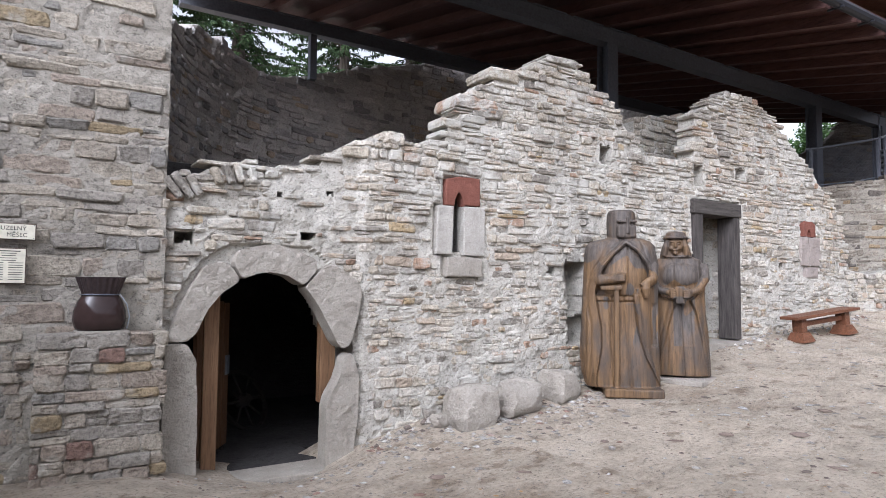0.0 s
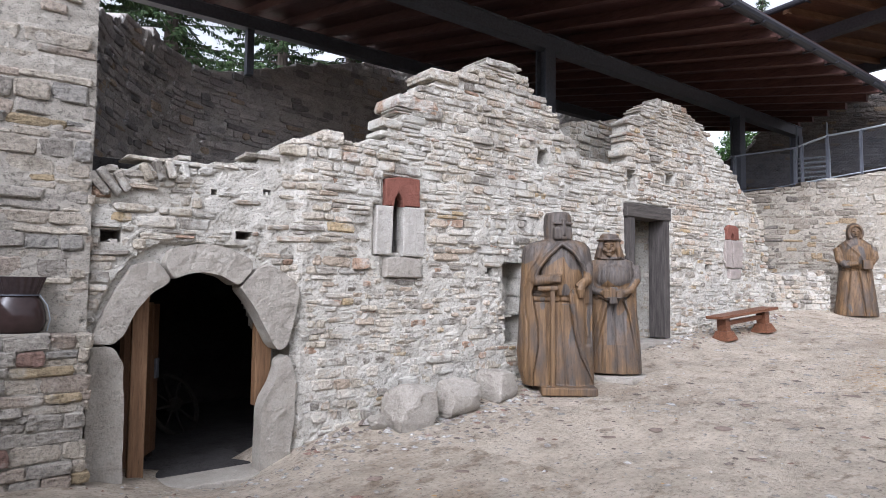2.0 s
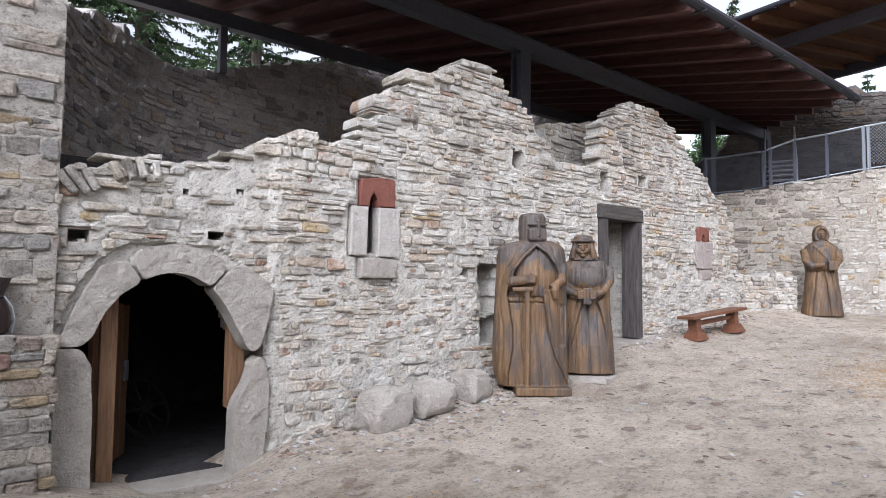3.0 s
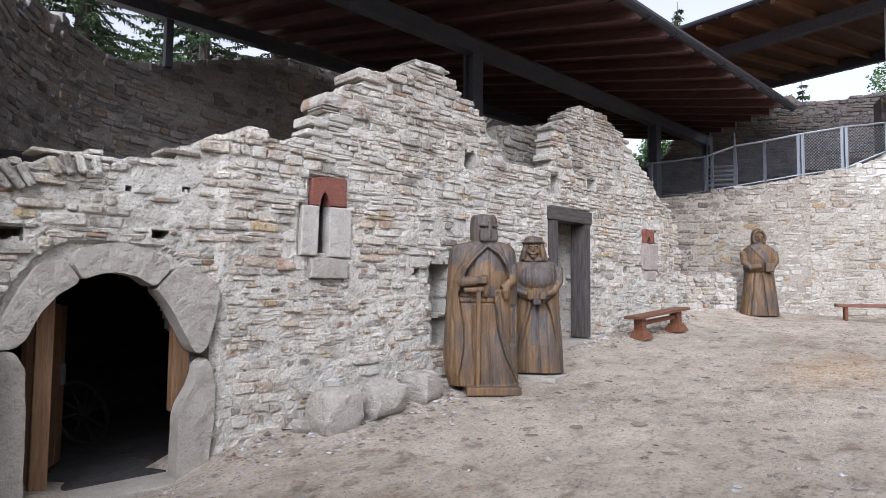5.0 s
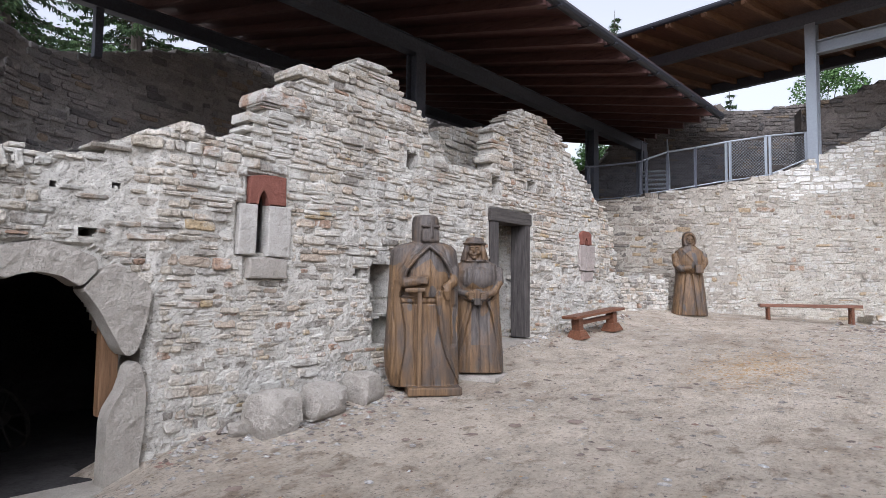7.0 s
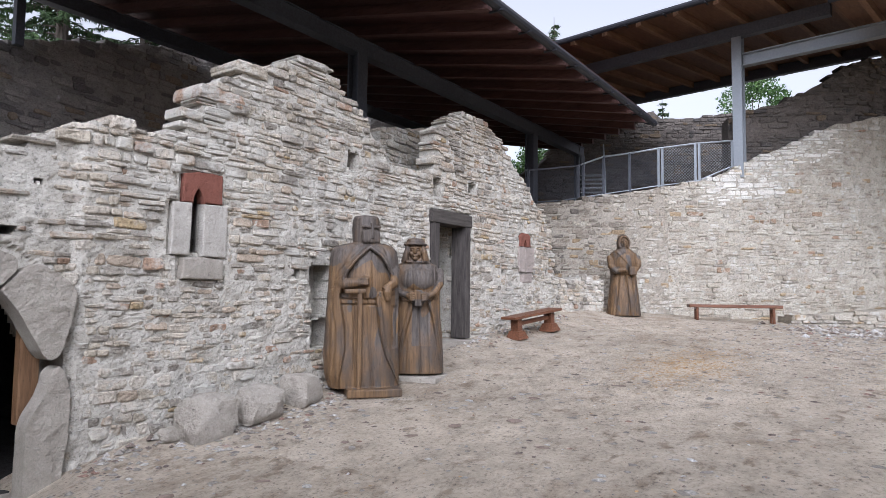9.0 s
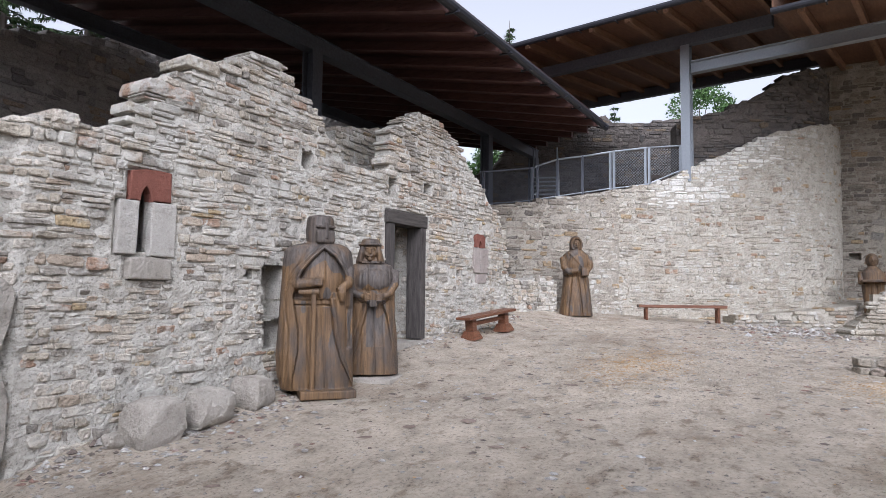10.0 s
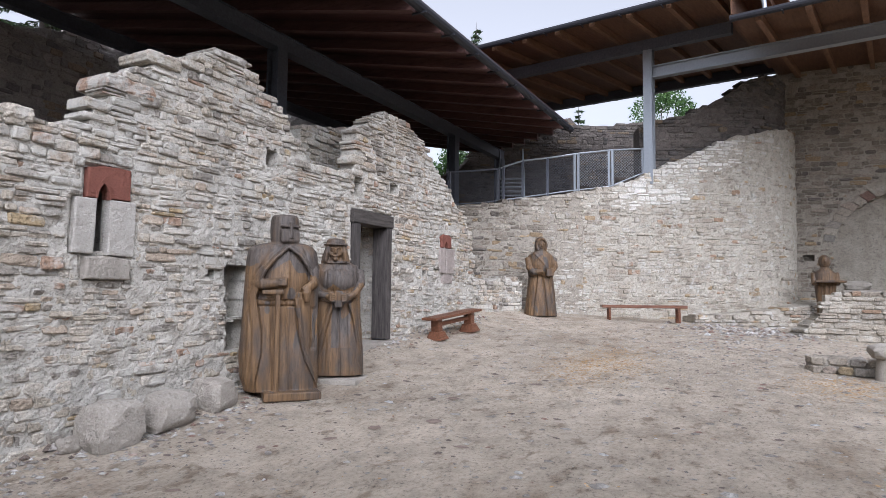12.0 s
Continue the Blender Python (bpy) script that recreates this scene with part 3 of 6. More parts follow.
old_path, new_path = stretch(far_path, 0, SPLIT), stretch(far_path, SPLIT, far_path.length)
# the roof's shade on this older stretch is put into its mortar and stones
wall_far_old = wall_core("wall_far_old", old_path, far_top, far_bottom, 0.8, MAT["old_shaded_mortar"], "older grey-brown rubble stretch of the curved court wall, roof shade put into its colour", 0.08, None, 0.02)
wall_far = wall_core("wall_far", new_path, lambda s: far_top(s + SPLIT), lambda s: far_bottom(s + SPLIT), 0.8, MAT["far_mortar"], "curved pale rubble wall of the court, repaired face", 0.06, None, 0.02)
upper_path = smooth_path([(17.9, 3.3), (18.75, 1.4), (19.4, 0.4), (20.1, -0.1), (20.9, -0.25), (22.2, -0.2)])
UPPER_TOP = [(0, 6.3), (0.45, 6.4), (1.5, 6.71), (2.45, 7.2), (2.95, 7.55), (3.6, 7.8), (4.6, 7.9), (6, 7.9)]
# umber here is weathered stone plus painted shade of the roof above
wall_upper = wall_core("wall_tower", upper_path, lambda s: lerp_at(UPPER_TOP, s) + 0.12 * noise.noise(Vector((s * 3, 2, 8))), lambda s: 3.5, 0.7, MAT["umber_mortar"], "weathered upper wall of the round tower, roof shade put into its colour", 0.09, None, 0.03)
# terrace behind the railing, and its back wall
rim = [far_path.at(far_path.length * 0.56 * i / 24, -0.5, 0) for i in range(25)]
tv = [(p.x, p.y, z) for z in (3.5, 3.8) for p in rim] + [(31, 2.5, 3.5), (31, 17, 3.5), (13.4, 17, 3.5), (31, 2.5, 3.8), (31, 17, 3.8), (13.4, 17, 3.8)]
k = len(rim)
low, high = list(range(k)) + [2 * k, 2 * k + 1, 2 * k + 2], list(range(k, 2 * k)) + [2 * k + 3, 2 * k + 4, 2 * k + 5]
tf = [tuple(low[::-1]), tuple(high)] + [(low[i], low[(i + 1) % len(low)], high[(i + 1) % len(low)], high[i]) for i in range(len(low))]
tagged(link_mesh("floor_terrace", tv, tf, MAT["ground"]), "raised earth terrace behind the railing", "terrace", kind="structure")
FAR_OFF = 1.2
back_path = smooth_path([(FAR_OFF * x, FAR_OFF * y) for x, y in ((15.0, 13.0), (19.5, 10.2), (22.5, 6.5), (24.2, 3.0), (24.6, 0.0), (24.0, -0.6))])


def back_top(s):
    return 1.6 + FAR_OFF * (lerp_at(BACK_TOP, s / FAR_OFF) - 1.6) + 0.14 * noise.noise(Vector((s * 2, 5, 5)))


BACK_TOP = [(0, 5.4), (5.0, 5.6), (5.9, 6.0), (6.6, 6.8), (7.3, 7.2), (8.6, 7.3), (8.75, 7.4), (9.8, 8.0), (10.0, 8.1), (10.27, 7.77), (11, 7.8), (11.9, 7.85), (13, 8.0), (20, 8.4)]
# the dimness under the roofs is painted into this wall's umber colour
wall_back = wall_core("wall_terrace_back", back_path, back_top, lambda s: 3.6, 0.8, MAT["umber_mortar"], "old brown rubble wall behind the terrace, roof shade put into its colour", 0.12, None, 0.03)

# wall with the blind arch
arch_path = Path([(22.2, -0.2), (22.6, -3.5), (22.6, -9)])


def blind_arch(s, z):
    r, c = 2.6, 3.92
    if 0.51 < s < 0.79 and 2.66 < z < 2.9:
        return 0.3
    if z < 3.1:
        return 0.5 if abs(s - c) < r else 0
    return 0.5 if (s - c) ** 2 + ((z - 3.1) * 1.45) ** 2 < r * r else 0


wall_arch = wall_core("wall_blind_arch", arch_path, lambda s: 8.9, lambda s: 1.0, 1.0, MAT["old_shaded_mortar"], "rubble wall with a wide blind arch", 0.1, blind_arch, 0.02)

# unseen walls added to close the court; the west one shades its left
for nm, pts, h in (("wall_right", [(22.6, -9), (8, -9)], 3.0), ("wall_near", [(8, -9), (-3.2, -9)], 3.5), ("wall_west", [(-3.2, -9), (-3.2, 5.75)], 4.2)):
    wall_core(nm, Path(pts), lambda s, h=h: h, lambda s: -0.5, 0.6, MAT["beige_mortar"], "unseen plain rubble wall added to close the court", 0.4)

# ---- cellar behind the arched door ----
# near-black stone colour stands in for the gloom of the cellar
MAT["cellar_shade"] = mortar_material("shaded_cellar_stone", (0.05, 0.045, 0.043), (0.025, 0.022, 0.02))
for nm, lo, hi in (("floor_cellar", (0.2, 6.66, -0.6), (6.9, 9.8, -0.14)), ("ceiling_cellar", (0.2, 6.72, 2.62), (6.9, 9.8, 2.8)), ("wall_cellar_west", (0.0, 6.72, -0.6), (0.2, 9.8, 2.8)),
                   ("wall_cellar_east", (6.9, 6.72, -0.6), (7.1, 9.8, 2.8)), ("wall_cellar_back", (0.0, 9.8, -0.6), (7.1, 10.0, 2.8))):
    tagged(part(nm, box(lo, hi), MAT["cellar_shade"]), "stone cellar behind the arched doorway, its gloom put into the colour", "cellar", kind="structure")


# unseen pale slab, added to bounce sky light onto the curved wall
tagged(part("floor_vault_top", box((0.95, 6.75, 2.5), (7.2, 14.3, 2.56)), MAT["ground"]), "unseen pale earth slab added above the cellar to bounce sky light onto the curved wall", "floor", kind="structure")


# ---- roofs ----
def roof_z(y):
    return 5.855 + 0.2 * (y - 4.77)


def roof_main():
    root = thing("roof_main", pose(0, 0, 0), "timber deck roof on dark steel posts over the ruin", "roof")
    verts = [(2.35, 4.77), (16.1, 4.77), (22.5, 9.9), (22.5, 14.35), (2.35, 14.35)]
    n = len(verts)
    v = [(x, y, roof_z(y) + dz) for dz in (0.18, 0.25) for x, y in verts]
    f = [tuple(range(n))[::-1], tuple(range(n, 2 * n))] + [(i, (i + 1) % n, n + (i + 1) % n, n + i) for i in range(n)]
    link_mesh("roof_deck", v, f, MAT["deck_dark"], root, "dark red-brown boards")
    x = 2.45
    while x < 22.3:
        y0 = 4.82 if x < 16.0 else 4.82 + (x - 16.0) * 5.13 / 6.4
        vs = [(x + a, y, roof_z(y) + dz) for a in (-0.07, 0.07) for y in (y0, 14.6) for dz in (0.0, 0.178)]
        link_mesh("rafter", vs, [(0, 1, 3, 2), (4, 6, 7, 5), (0, 4, 5, 1), (2, 3, 7, 6), (0, 2, 6, 4), (1, 5, 7, 3)], MAT["rafter"], root)
        x += 0.95
    for y, x1 in ((8.51, 20.65), (13.8, 22.2)):
        beam = bmesh.new()
        z = roof_z(y)
        for lo, hi in (((2.4, y - 0.12, z - 0.32), (x1, y + 0.12, z - 0.295)), ((2.4, y - 0.12, z - 0.03), (x1, y + 0.12, z - 0.004)), ((2.4, y - 0.09, z - 0.295), (x1, y + 0.09, z - 0.03))):
            add_box(beam, lo, hi)
        part("beam", beam, MAT["steel_dark"], root, "dark steel beam")
    for x, y, zb in ((9.26, 8.51, 1.0), (16.85, 8.51, 1.0), (20.45, 8.51, 3.8)):
        post = bmesh.new()
        zt = roof_z(y) - 0.324
        add_box(post, (x - 0.14, y - 0.14, zb), (x + 0.14, y - 0.105, zt))
        add_box(post, (x - 0.14, y + 0.105, zb), (x + 0.14, y + 0.14, zt))
        add_box(post, (x - 0.035, y - 0.105, zb), (x + 0.035, y + 0.105, zt))
        part("post", post, MAT["steel_dark"], root, "dark steel H-section post")
    part("post", box((5.22, 13.72, 6.3), (5.38, 13.88, roof_z(13.8) - 0.324), 0.006), MAT["steel_dark"], root, "slim dark steel post")
    g = bmesh.new()
    add_tube(g, [(2.35, 4.69, 5.92), (16.1, 4.69, 5.9)], 0.08, 10)
    for i in range(15):
        add_box(g, (2.45 + i * 0.95, 4.6, 5.82), (2.48 + i * 0.95, 4.84, 5.85))
    part("gutter", g, MAT["gutter"], root, "dark metal gutter with brackets")
    return root


def roof_far():
    root = thing("roof_far", pose(16.0, 7.34, 0, 0, 0, -7.6), "warm brown timber roof on steel beams over the round tower", "roof")
    FACES = [(0, 1, 3, 2), (4, 6, 7, 5), (0, 4, 5, 1), (2, 3, 7, 6), (0, 2, 6, 4), (1, 5, 7, 3)]

    def deck(x1, y0, y1, z0, slope, spacing):
        v = [(x, y, z0 + slope * x + dz) for x in (0, x1) for y in (y0, y1) for dz in (0.16, 0.22)]
        link_mesh("roof_deck", v, FACES, MAT["deck_warm"], root, "warm brown boards")
        y = y0 + 0.35
        while y < y1:
            vs = [(x, y + a, z0 + slope * x + dz) for a in (-0.06, 0.06) for x in (0.05, x1 + 0.45) for dz in (-0.02, 0.158)]
            link_mesh("rafter", vs, FACES, MAT["rafter_warm"], root)
            y += spacing
        g = bmesh.new()
        add_tube(g, [(-0.09, y0 - 0.1, z0 + 0.1), (-0.09, y1, z0 + 0.1)], 0.075, 10)
        for i in range(int((y1 - y0) / 1.0)):
            add_box(g, (-0.18, y0 + 0.35 + i, z0 + 0.0), (0.02, y0 + 0.38 + i, z0 + 0.03))
        part("gutter", g, MAT["gutter"], root, "dark metal gutter with brackets")

    deck(9.3, -7.5, 7, 8.36, 0.11, 0.95)
    deck(8.6, -17, -6.6, 7.6, 0.11, 0.95)
    gable = [(x, y, z + 0.11 * x) for x in (0.0, 9.0) for y in (-6.64, -6.605) for z in (7.83, 8.5)]
    link_mesh("gable_board", gable, FACES, MAT["deck_warm"], root)
    part("beam", box((2.2, -6.2, 8.29), (2.42, 7, 8.59), 0.006), MAT["steel_dark"], root, "dark steel beam")
    beam = bmesh.new()
    for lo, hi in (((2.2, -17, 7.5), (2.42, -4.2, 7.525)), ((2.2, -17, 7.8), (2.42, -4.2, 7.826)), ((2.3, -17, 7.525), (2.32, -4.2, 7.8))):
        add_box(beam, lo, hi)
    part("beam", beam, MAT["galvanised"], root, "grey galvanised steel I-beam")
    post = bmesh.new()
    x, y = 2.31, -4.07
    for lo, hi in (((x - 0.13, y - 0.12, 4.6), (x - 0.1, y + 0.12, 8.288)), ((x + 0.1, y - 0.12, 4.6), (x + 0.13, y + 0.12, 8.288)), ((x - 0.1, y - 0.02, 4.6), (x + 0.1, y + 0.02, 8.288))):
        add_box(post, lo, hi)
    part("post", post, MAT["galvanised"], root, "galvanised steel H-section post")
    part("post", box((8.6, -6.0, 8.0), (8.8, -5.8, 9.115), 0.006), MAT["steel_dark"], root)
    part("beam", box((8.6, -6.6, 9.12), (8.8, 7, 9.46), 0.006), MAT["steel_dark"], root, "dark steel beam")
    pipe = bmesh.new()
    add_tube(pipe, [(-0.09, -7.2, 8.42), (-0.09, -7.2, 8.12), (-0.06, -7.28, 7.95), (-0.06, -7.3, 7.74)], 0.05, 10)
    part("downpipe", pipe, MAT["galvanised"], root, "short grey downpipe")
    return root


roof_main()
roof_far()


# ---- dressed stone portal of the cellar ----
def portal():
    root = thing("stone_portal", pose(0, 0, 0), "pointed arch portal of large grey dressed sandstone blocks", "portal")
    y0 = FACE - 0.03

    def piece(name, poly, back=FACE + 0.2, face=y0):
        for _ in range(2):
            cut = []
            for (ax, az), (cx, cz) in zip(poly, poly[1:] + poly[:1]):
                ln = math.hypot(cx - ax, cz - az)
                k = min(0.25, 0.012 / ln) if ln > 0.22 else 0.15
                cut += [(ax + (cx - ax) * k, az + (cz - az) * k), (cx - (cx - ax) * k, cz - (cz - az) * k)]
            poly = cut
        ob = part(name, slab(poly, face + random.uniform(-0.012, 0.012), back, 0.016, 0.012, len(root.children)), MAT["dressed"], root)

    piece("jamb_stone", [(0.96, -0.1), (1.25, -0.1), (1.245, 0.55), (1.225, 0.95), (1.15, 1.09), (0.97, 1.1)])
    piece("voussoir", [(0.98, 1.115), (1.15, 1.11), (1.22, 1.18), (1.30, 1.36), (1.43, 1.53), (1.585, 1.635), (1.50, 1.76), (1.40, 1.80), (1.28, 1.76), (1.16, 1.55), (1.05, 1.3)])
    piece("voussoir", [(1.60, 1.645), (1.70, 1.69), (1.86, 1.715), (2.02, 1.675), (2.16, 1.585), (2.30, 1.75), (2.28, 1.84), (2.06, 1.93), (1.87, 1.97), (1.70, 1.94), (1.56, 1.9), (1.515, 1.77)])
    piece("voussoir", [(2.175, 1.572), (2.30, 1.42), (2.40, 1.24), (2.50, 1.06), (2.56, 0.99), (2.64, 1.02), (2.72, 1.3), (2.77, 1.55), (2.66, 1.68), (2.45, 1.8), (2.32, 1.74)])
    piece("jamb_stone", [(2.40, -0.2), (2.66, -0.2), (2.74, 0.35), (2.74, 0.75), (2.66, 0.95), (2.58, 0.9), (2.54, 0.7), (2.44, 0.55), (2.41, 0.45)], FACE + 0.16)
    part("threshold", box((1.2, FACE - 0.12, -0.22), (2.5, FACE + 0.3, -0.1), 0.02), MAT["dressed"], root, "worn stone threshold")
    # dark strip of floor: the doorway's inner shade put into its colour
    part("inner_step", box((1.2, FACE + 0.304, -0.22), (2.5, FACE + 0.905, -0.1), 0.02), MAT["cellar_shade"], root, "stone floor inside the doorway, its shade put into the colour")


portal()


def cellar_door():
    root = thing("cellar_door", pose(1.33, 6.3, -0.1, 0, 0, 57), "brown plank door standing open into the cellar", "door")
    for i in range(5):
        part("plank", box((0.004 + i * 0.18, -0.02, 0.02), (0.176 + i * 0.18, 0.02, 1.5 + 0.02 * (i % 2)), 0.004), MAT["door_wood"], root)
    for z in (0.3, 1.2):
        part("ledge", box((0.03, 0.02, z), (0.87, 0.05, z + 0.12), 0.005), MAT["door_wood"], root)
    part("lock", box((0.78, -0.045, 0.75), (0.86, -0.02, 0.95), 0.004), MAT["steel_dark"], root, "dark iron lock plate")
    frame = thing("cellar_door_frame", pose(0, 0, 0), "brown wooden posts framing the cellar doorway", "door frame")
    part("frame_post", box((1.34, 5.98, -0.1), (1.47, 6.04, 1.5), 0.006), MAT["post_wood"], frame, "warm brown board")
    part("frame_post", box((2.44, 5.98, 0.45), (2.6, 6.08, 1.4), 0.008), MAT["post_wood"], frame)


cellar_door()


def cart_wheel():
    root = thing("cart_wheel", pose(2.3, 8.1, 0.16, 62, 0, 35), "old wooden cart wheel leaning in the dark cellar", "wheel")
    rim = bmesh.new()
    add_tube(rim, [(0.38 * math.cos(a), 0.38 * math.sin(a), 0) for a in (2 * math.pi * i / 24 for i in range(25))], 0.03, 8, False)
    part("rim", rim, MAT["cellar_dim_wood"], root)
    for i in range(8):
        sp = bmesh.new()
        a = i * math.pi / 4
        add_tube(sp, [(0.06 * math.cos(a), 0.06 * math.sin(a), 0), (0.37 * math.cos(a), 0.37 * math.sin(a), 0)], 0.016, 6)
        part("spoke", sp, MAT["cellar_dim_wood"], root)
    hub = bmesh.new()
    add_tube(hub, [(0, 0, -0.1), (0, 0, -0.04), (0, 0, 0.04), (0, 0, 0.1)], [0.05, 0.08, 0.08, 0.05], 12)
    part("hub", hub, MAT["cellar_dim_wood"], root)
    pole = bmesh.new()
    add_tube(pole, [(1.78, 7.0, -0.14), (1.72, 7.2, 0.5), (1.68, 7.35, 1.0)], [0.022, 0.02, 0.018], 8)
    tagged(part("wooden_pole", pole, MAT["cellar_dim_wood"]), "weathered wooden pole leaning inside the cellar", "pole")


cart_wheel()


# ---- slit windows ----
def slit_window():
    root = thing("slit_window", pose(0, 0, 0), "narrow lancet window with red sandstone head and pale jambs", "window")
    y0 = FACE - 0.03
    head = [(3.73, 2.47), (3.83, 2.475), (3.84, 2.54), (3.865, 2.6), (3.9, 2.64), (3.94, 2.6), (3.965, 2.54), (3.97, 2.48), (4.19, 2.485), (4.185, 2.79), (4.05, 2.795), (3.9, 2.79), (3.735, 2.755)]
    part("window_head", slab(head, y0, FACE + 0.1, 0.012, 0.006), MAT["red"], root, "red sandstone lancet head")
    part("window_rebate", slab([(3.82, 2.47), (3.84, 2.47), (3.845, 2.55), (3.9, 2.655), (3.955, 2.55), (3.96, 2.47), (3.98, 2.47), (3.98, 2.56), (3.9, 2.69), (3.82, 2.56)], y0 - 0.006, y0 + 0.05, 0.004), MAT["red"], root)
    part("jamb_stone", slab([(3.61, 1.94), (3.82, 1.94), (3.83, 2.466), (3.62, 2.46)], y0 - 0.01, FACE + 0.1, 0.014, 0.006), MAT["dressed_pale"], root)
    part("jamb_stone", slab([(3.965, 1.935), (4.25, 1.93), (4.255, 2.475), (3.97, 2.47)], y0 - 0.006, FACE + 0.1, 0.014, 0.006), MAT["dressed_pale"], root)
    part("window_sill", slab([(3.73, 1.70), (4.20, 1.70), (4.205, 1.90), (3.95, 1.925), (3.735, 1.91)], y0 - 0.035, FACE + 0.3, 0.02, 0.008), MAT["dressed"], root, "grey sandstone sill")


slit_window()


def blind_slit():
    root = thing("blind_slit_window", pose(0, 0, 0), "small walled-up lancet with red head and pinkish jamb slab", "window")
    y0 = FACE - 0.03
    part("window_head", slab([(10.9, 2.49), (11.02, 2.49), (11.04, 2.58), (11.09, 2.64), (11.14, 2.58), (11.15, 2.49), (11.3, 2.49), (11.3, 2.7), (11.2, 2.75), (10.98, 2.75), (10.9, 2.68)], y0, FACE + 0.1, 0.012, 0.006), MAT["red"], root)
    part("jamb_stone", slab([(10.85, 2.0), (11.07, 1.99), (11.075, 2.478), (10.85, 2.48)], y0, FACE + 0.1, 0.014, 0.006), MAT["pink"], root)
    part("jamb_stone", slab([(11.1, 1.99), (11.46, 2.0), (11.45, 2.48), (11.1, 2.478)], y0, FACE + 0.1, 0.014, 0.006), MAT["pink"], root)
    part("window_sill", slab([(10.99, 1.79), (11.36, 1.8), (11.36, 1.975), (11.0, 1.97)], y0, FACE + 0.1, 0.014, 0.006), MAT["pink"], root)


MAT["pink"] = dressed_material("pinkish_sandstone", (0.28, 0.235, 0.205), (0.36, 0.31, 0.275))
blind_slit()


def timber_doorway():
    root = thing("timber_door_frame", pose(0, 0, 0), "weathered grey timber door frame with heavy lintel in the wall", "door frame")
    part("lintel", box((7.98, FACE - 0.04, 2.68), (9.13, FACE + 0.3, 2.88), 0.012), MAT["grey_wood_x"], root)
    part("jamb", box((8.02, FACE - 0.02, 0.84), (8.2, FACE + 0.2, 2.678), 0.01), MAT["grey_wood"], root)
    part("jamb", box((8.95, FACE - 0.025, 0.84), (9.1, FACE + 0.26, 2.678), 0.01), MAT["grey_wood"], root)
    part("threshold", box((7.95, FACE - 0.16, 0.62), (9.2, FACE + 0.6, 0.82), 0.02), MAT["dressed"], root, "pale stone doorstep")


MAT["grey_wood_x"] = wood_material("weathered_grey_lintel", (0.028, 0.024, 0.021), (0.09, 0.078, 0.068), (1.2, 14, 14), 0.8)
timber_doorway()


# ---- benches ----
def near_bench():
    z = ground_z(10.36, 5.2)
    root = thing("garden_bench", pose(10.33, 5.16, z - 0.005, 0, -5.5, -7), "low red-brown wooden bench with splayed plank legs", "bench", "benches of the court")
    part("seat", box((-0.75, -0.15, 0.35), (0.75, 0.15, 0.395), 0.008), MAT["bench_wood"], root)
    for x in (-0.52, 0.52):
        part("leg", box((x - 0.06, -0.08, 0.08), (x + 0.06, 0.08, 0.349), 0.006), MAT["bench_wood"], root)
        ft = bmesh.new()
        v = [ft.verts.new(p) for p in ((x - 0.14, -0.15, 0), (x + 0.14, -0.15, 0), (x + 0.14, 0.15, 0), (x - 0.14, 0.15, 0), (x - 0.075, -0.1, 0.14), (x + 0.075, -0.1, 0.14), (x + 0.075, 0.1, 0.14), (x - 0.075, 0.1, 0.14))]
        for q in ((3, 2, 1, 0), (4, 5, 6, 7), (0, 1, 5, 4), (1, 2, 6, 5), (2, 3, 7, 6), (3, 0, 4, 7)):
            ft.faces.new([v[i] for i in q])
        part("foot", ft, MAT["bench_wood"], root)
    part("stretcher", box((-0.46, -0.03, 0.22), (0.46, 0.03, 0.29), 0.005), MAT["bench_wood"], root)


def far_bench():
    root = thing("garden_bench", pose(15.75, 2.85, ground_z(15.75, 2.85) - 0.01, 0, 0, -68), "long red-brown wooden bench on thin legs by the pale wall", "bench", "benches of the court")
    part("seat", box((-0.98, -0.17, 0.34), (0.98, 0.17, 0.41), 0.01), MAT["bench_wood"], root)
    for x in (-0.8, 0.8):
        for y in (-0.1, 0.1):
            leg = bmesh.new()
            add_tube(leg, [(x, y * 1.3, 0), (x, y, 0.365)], [0.03, 0.035], 8)
            part("leg", leg, MAT["bench_wood"], root)
        part("rail", box((x - 0.03, -0.13, 0.3), (x + 0.03, 0.13, 0.36), 0.004), MAT["bench_wood"], root)


near_bench()
far_bench()


# ---- carved statues, each one mesh ----
def carve(bm, rings, seg=72, cap=True):
    """Stacked outlines: each ring is (z, function of angle giving x, y)."""
    rows = []
    for z, fn in rings:
        rows.append([bm.verts.new((*fn(2 * math.pi * k / seg), z)) for k in range(seg)])
    for a, c in zip(rows, rows[1:]):
        for k in range(seg):
            bm.faces.new((a[k], a[(k + 1) % seg], c[(k + 1) % seg], c[k]))
    if cap:
        bm.faces.new(rows[0][::-1])
        bm.faces.new(rows[-1])


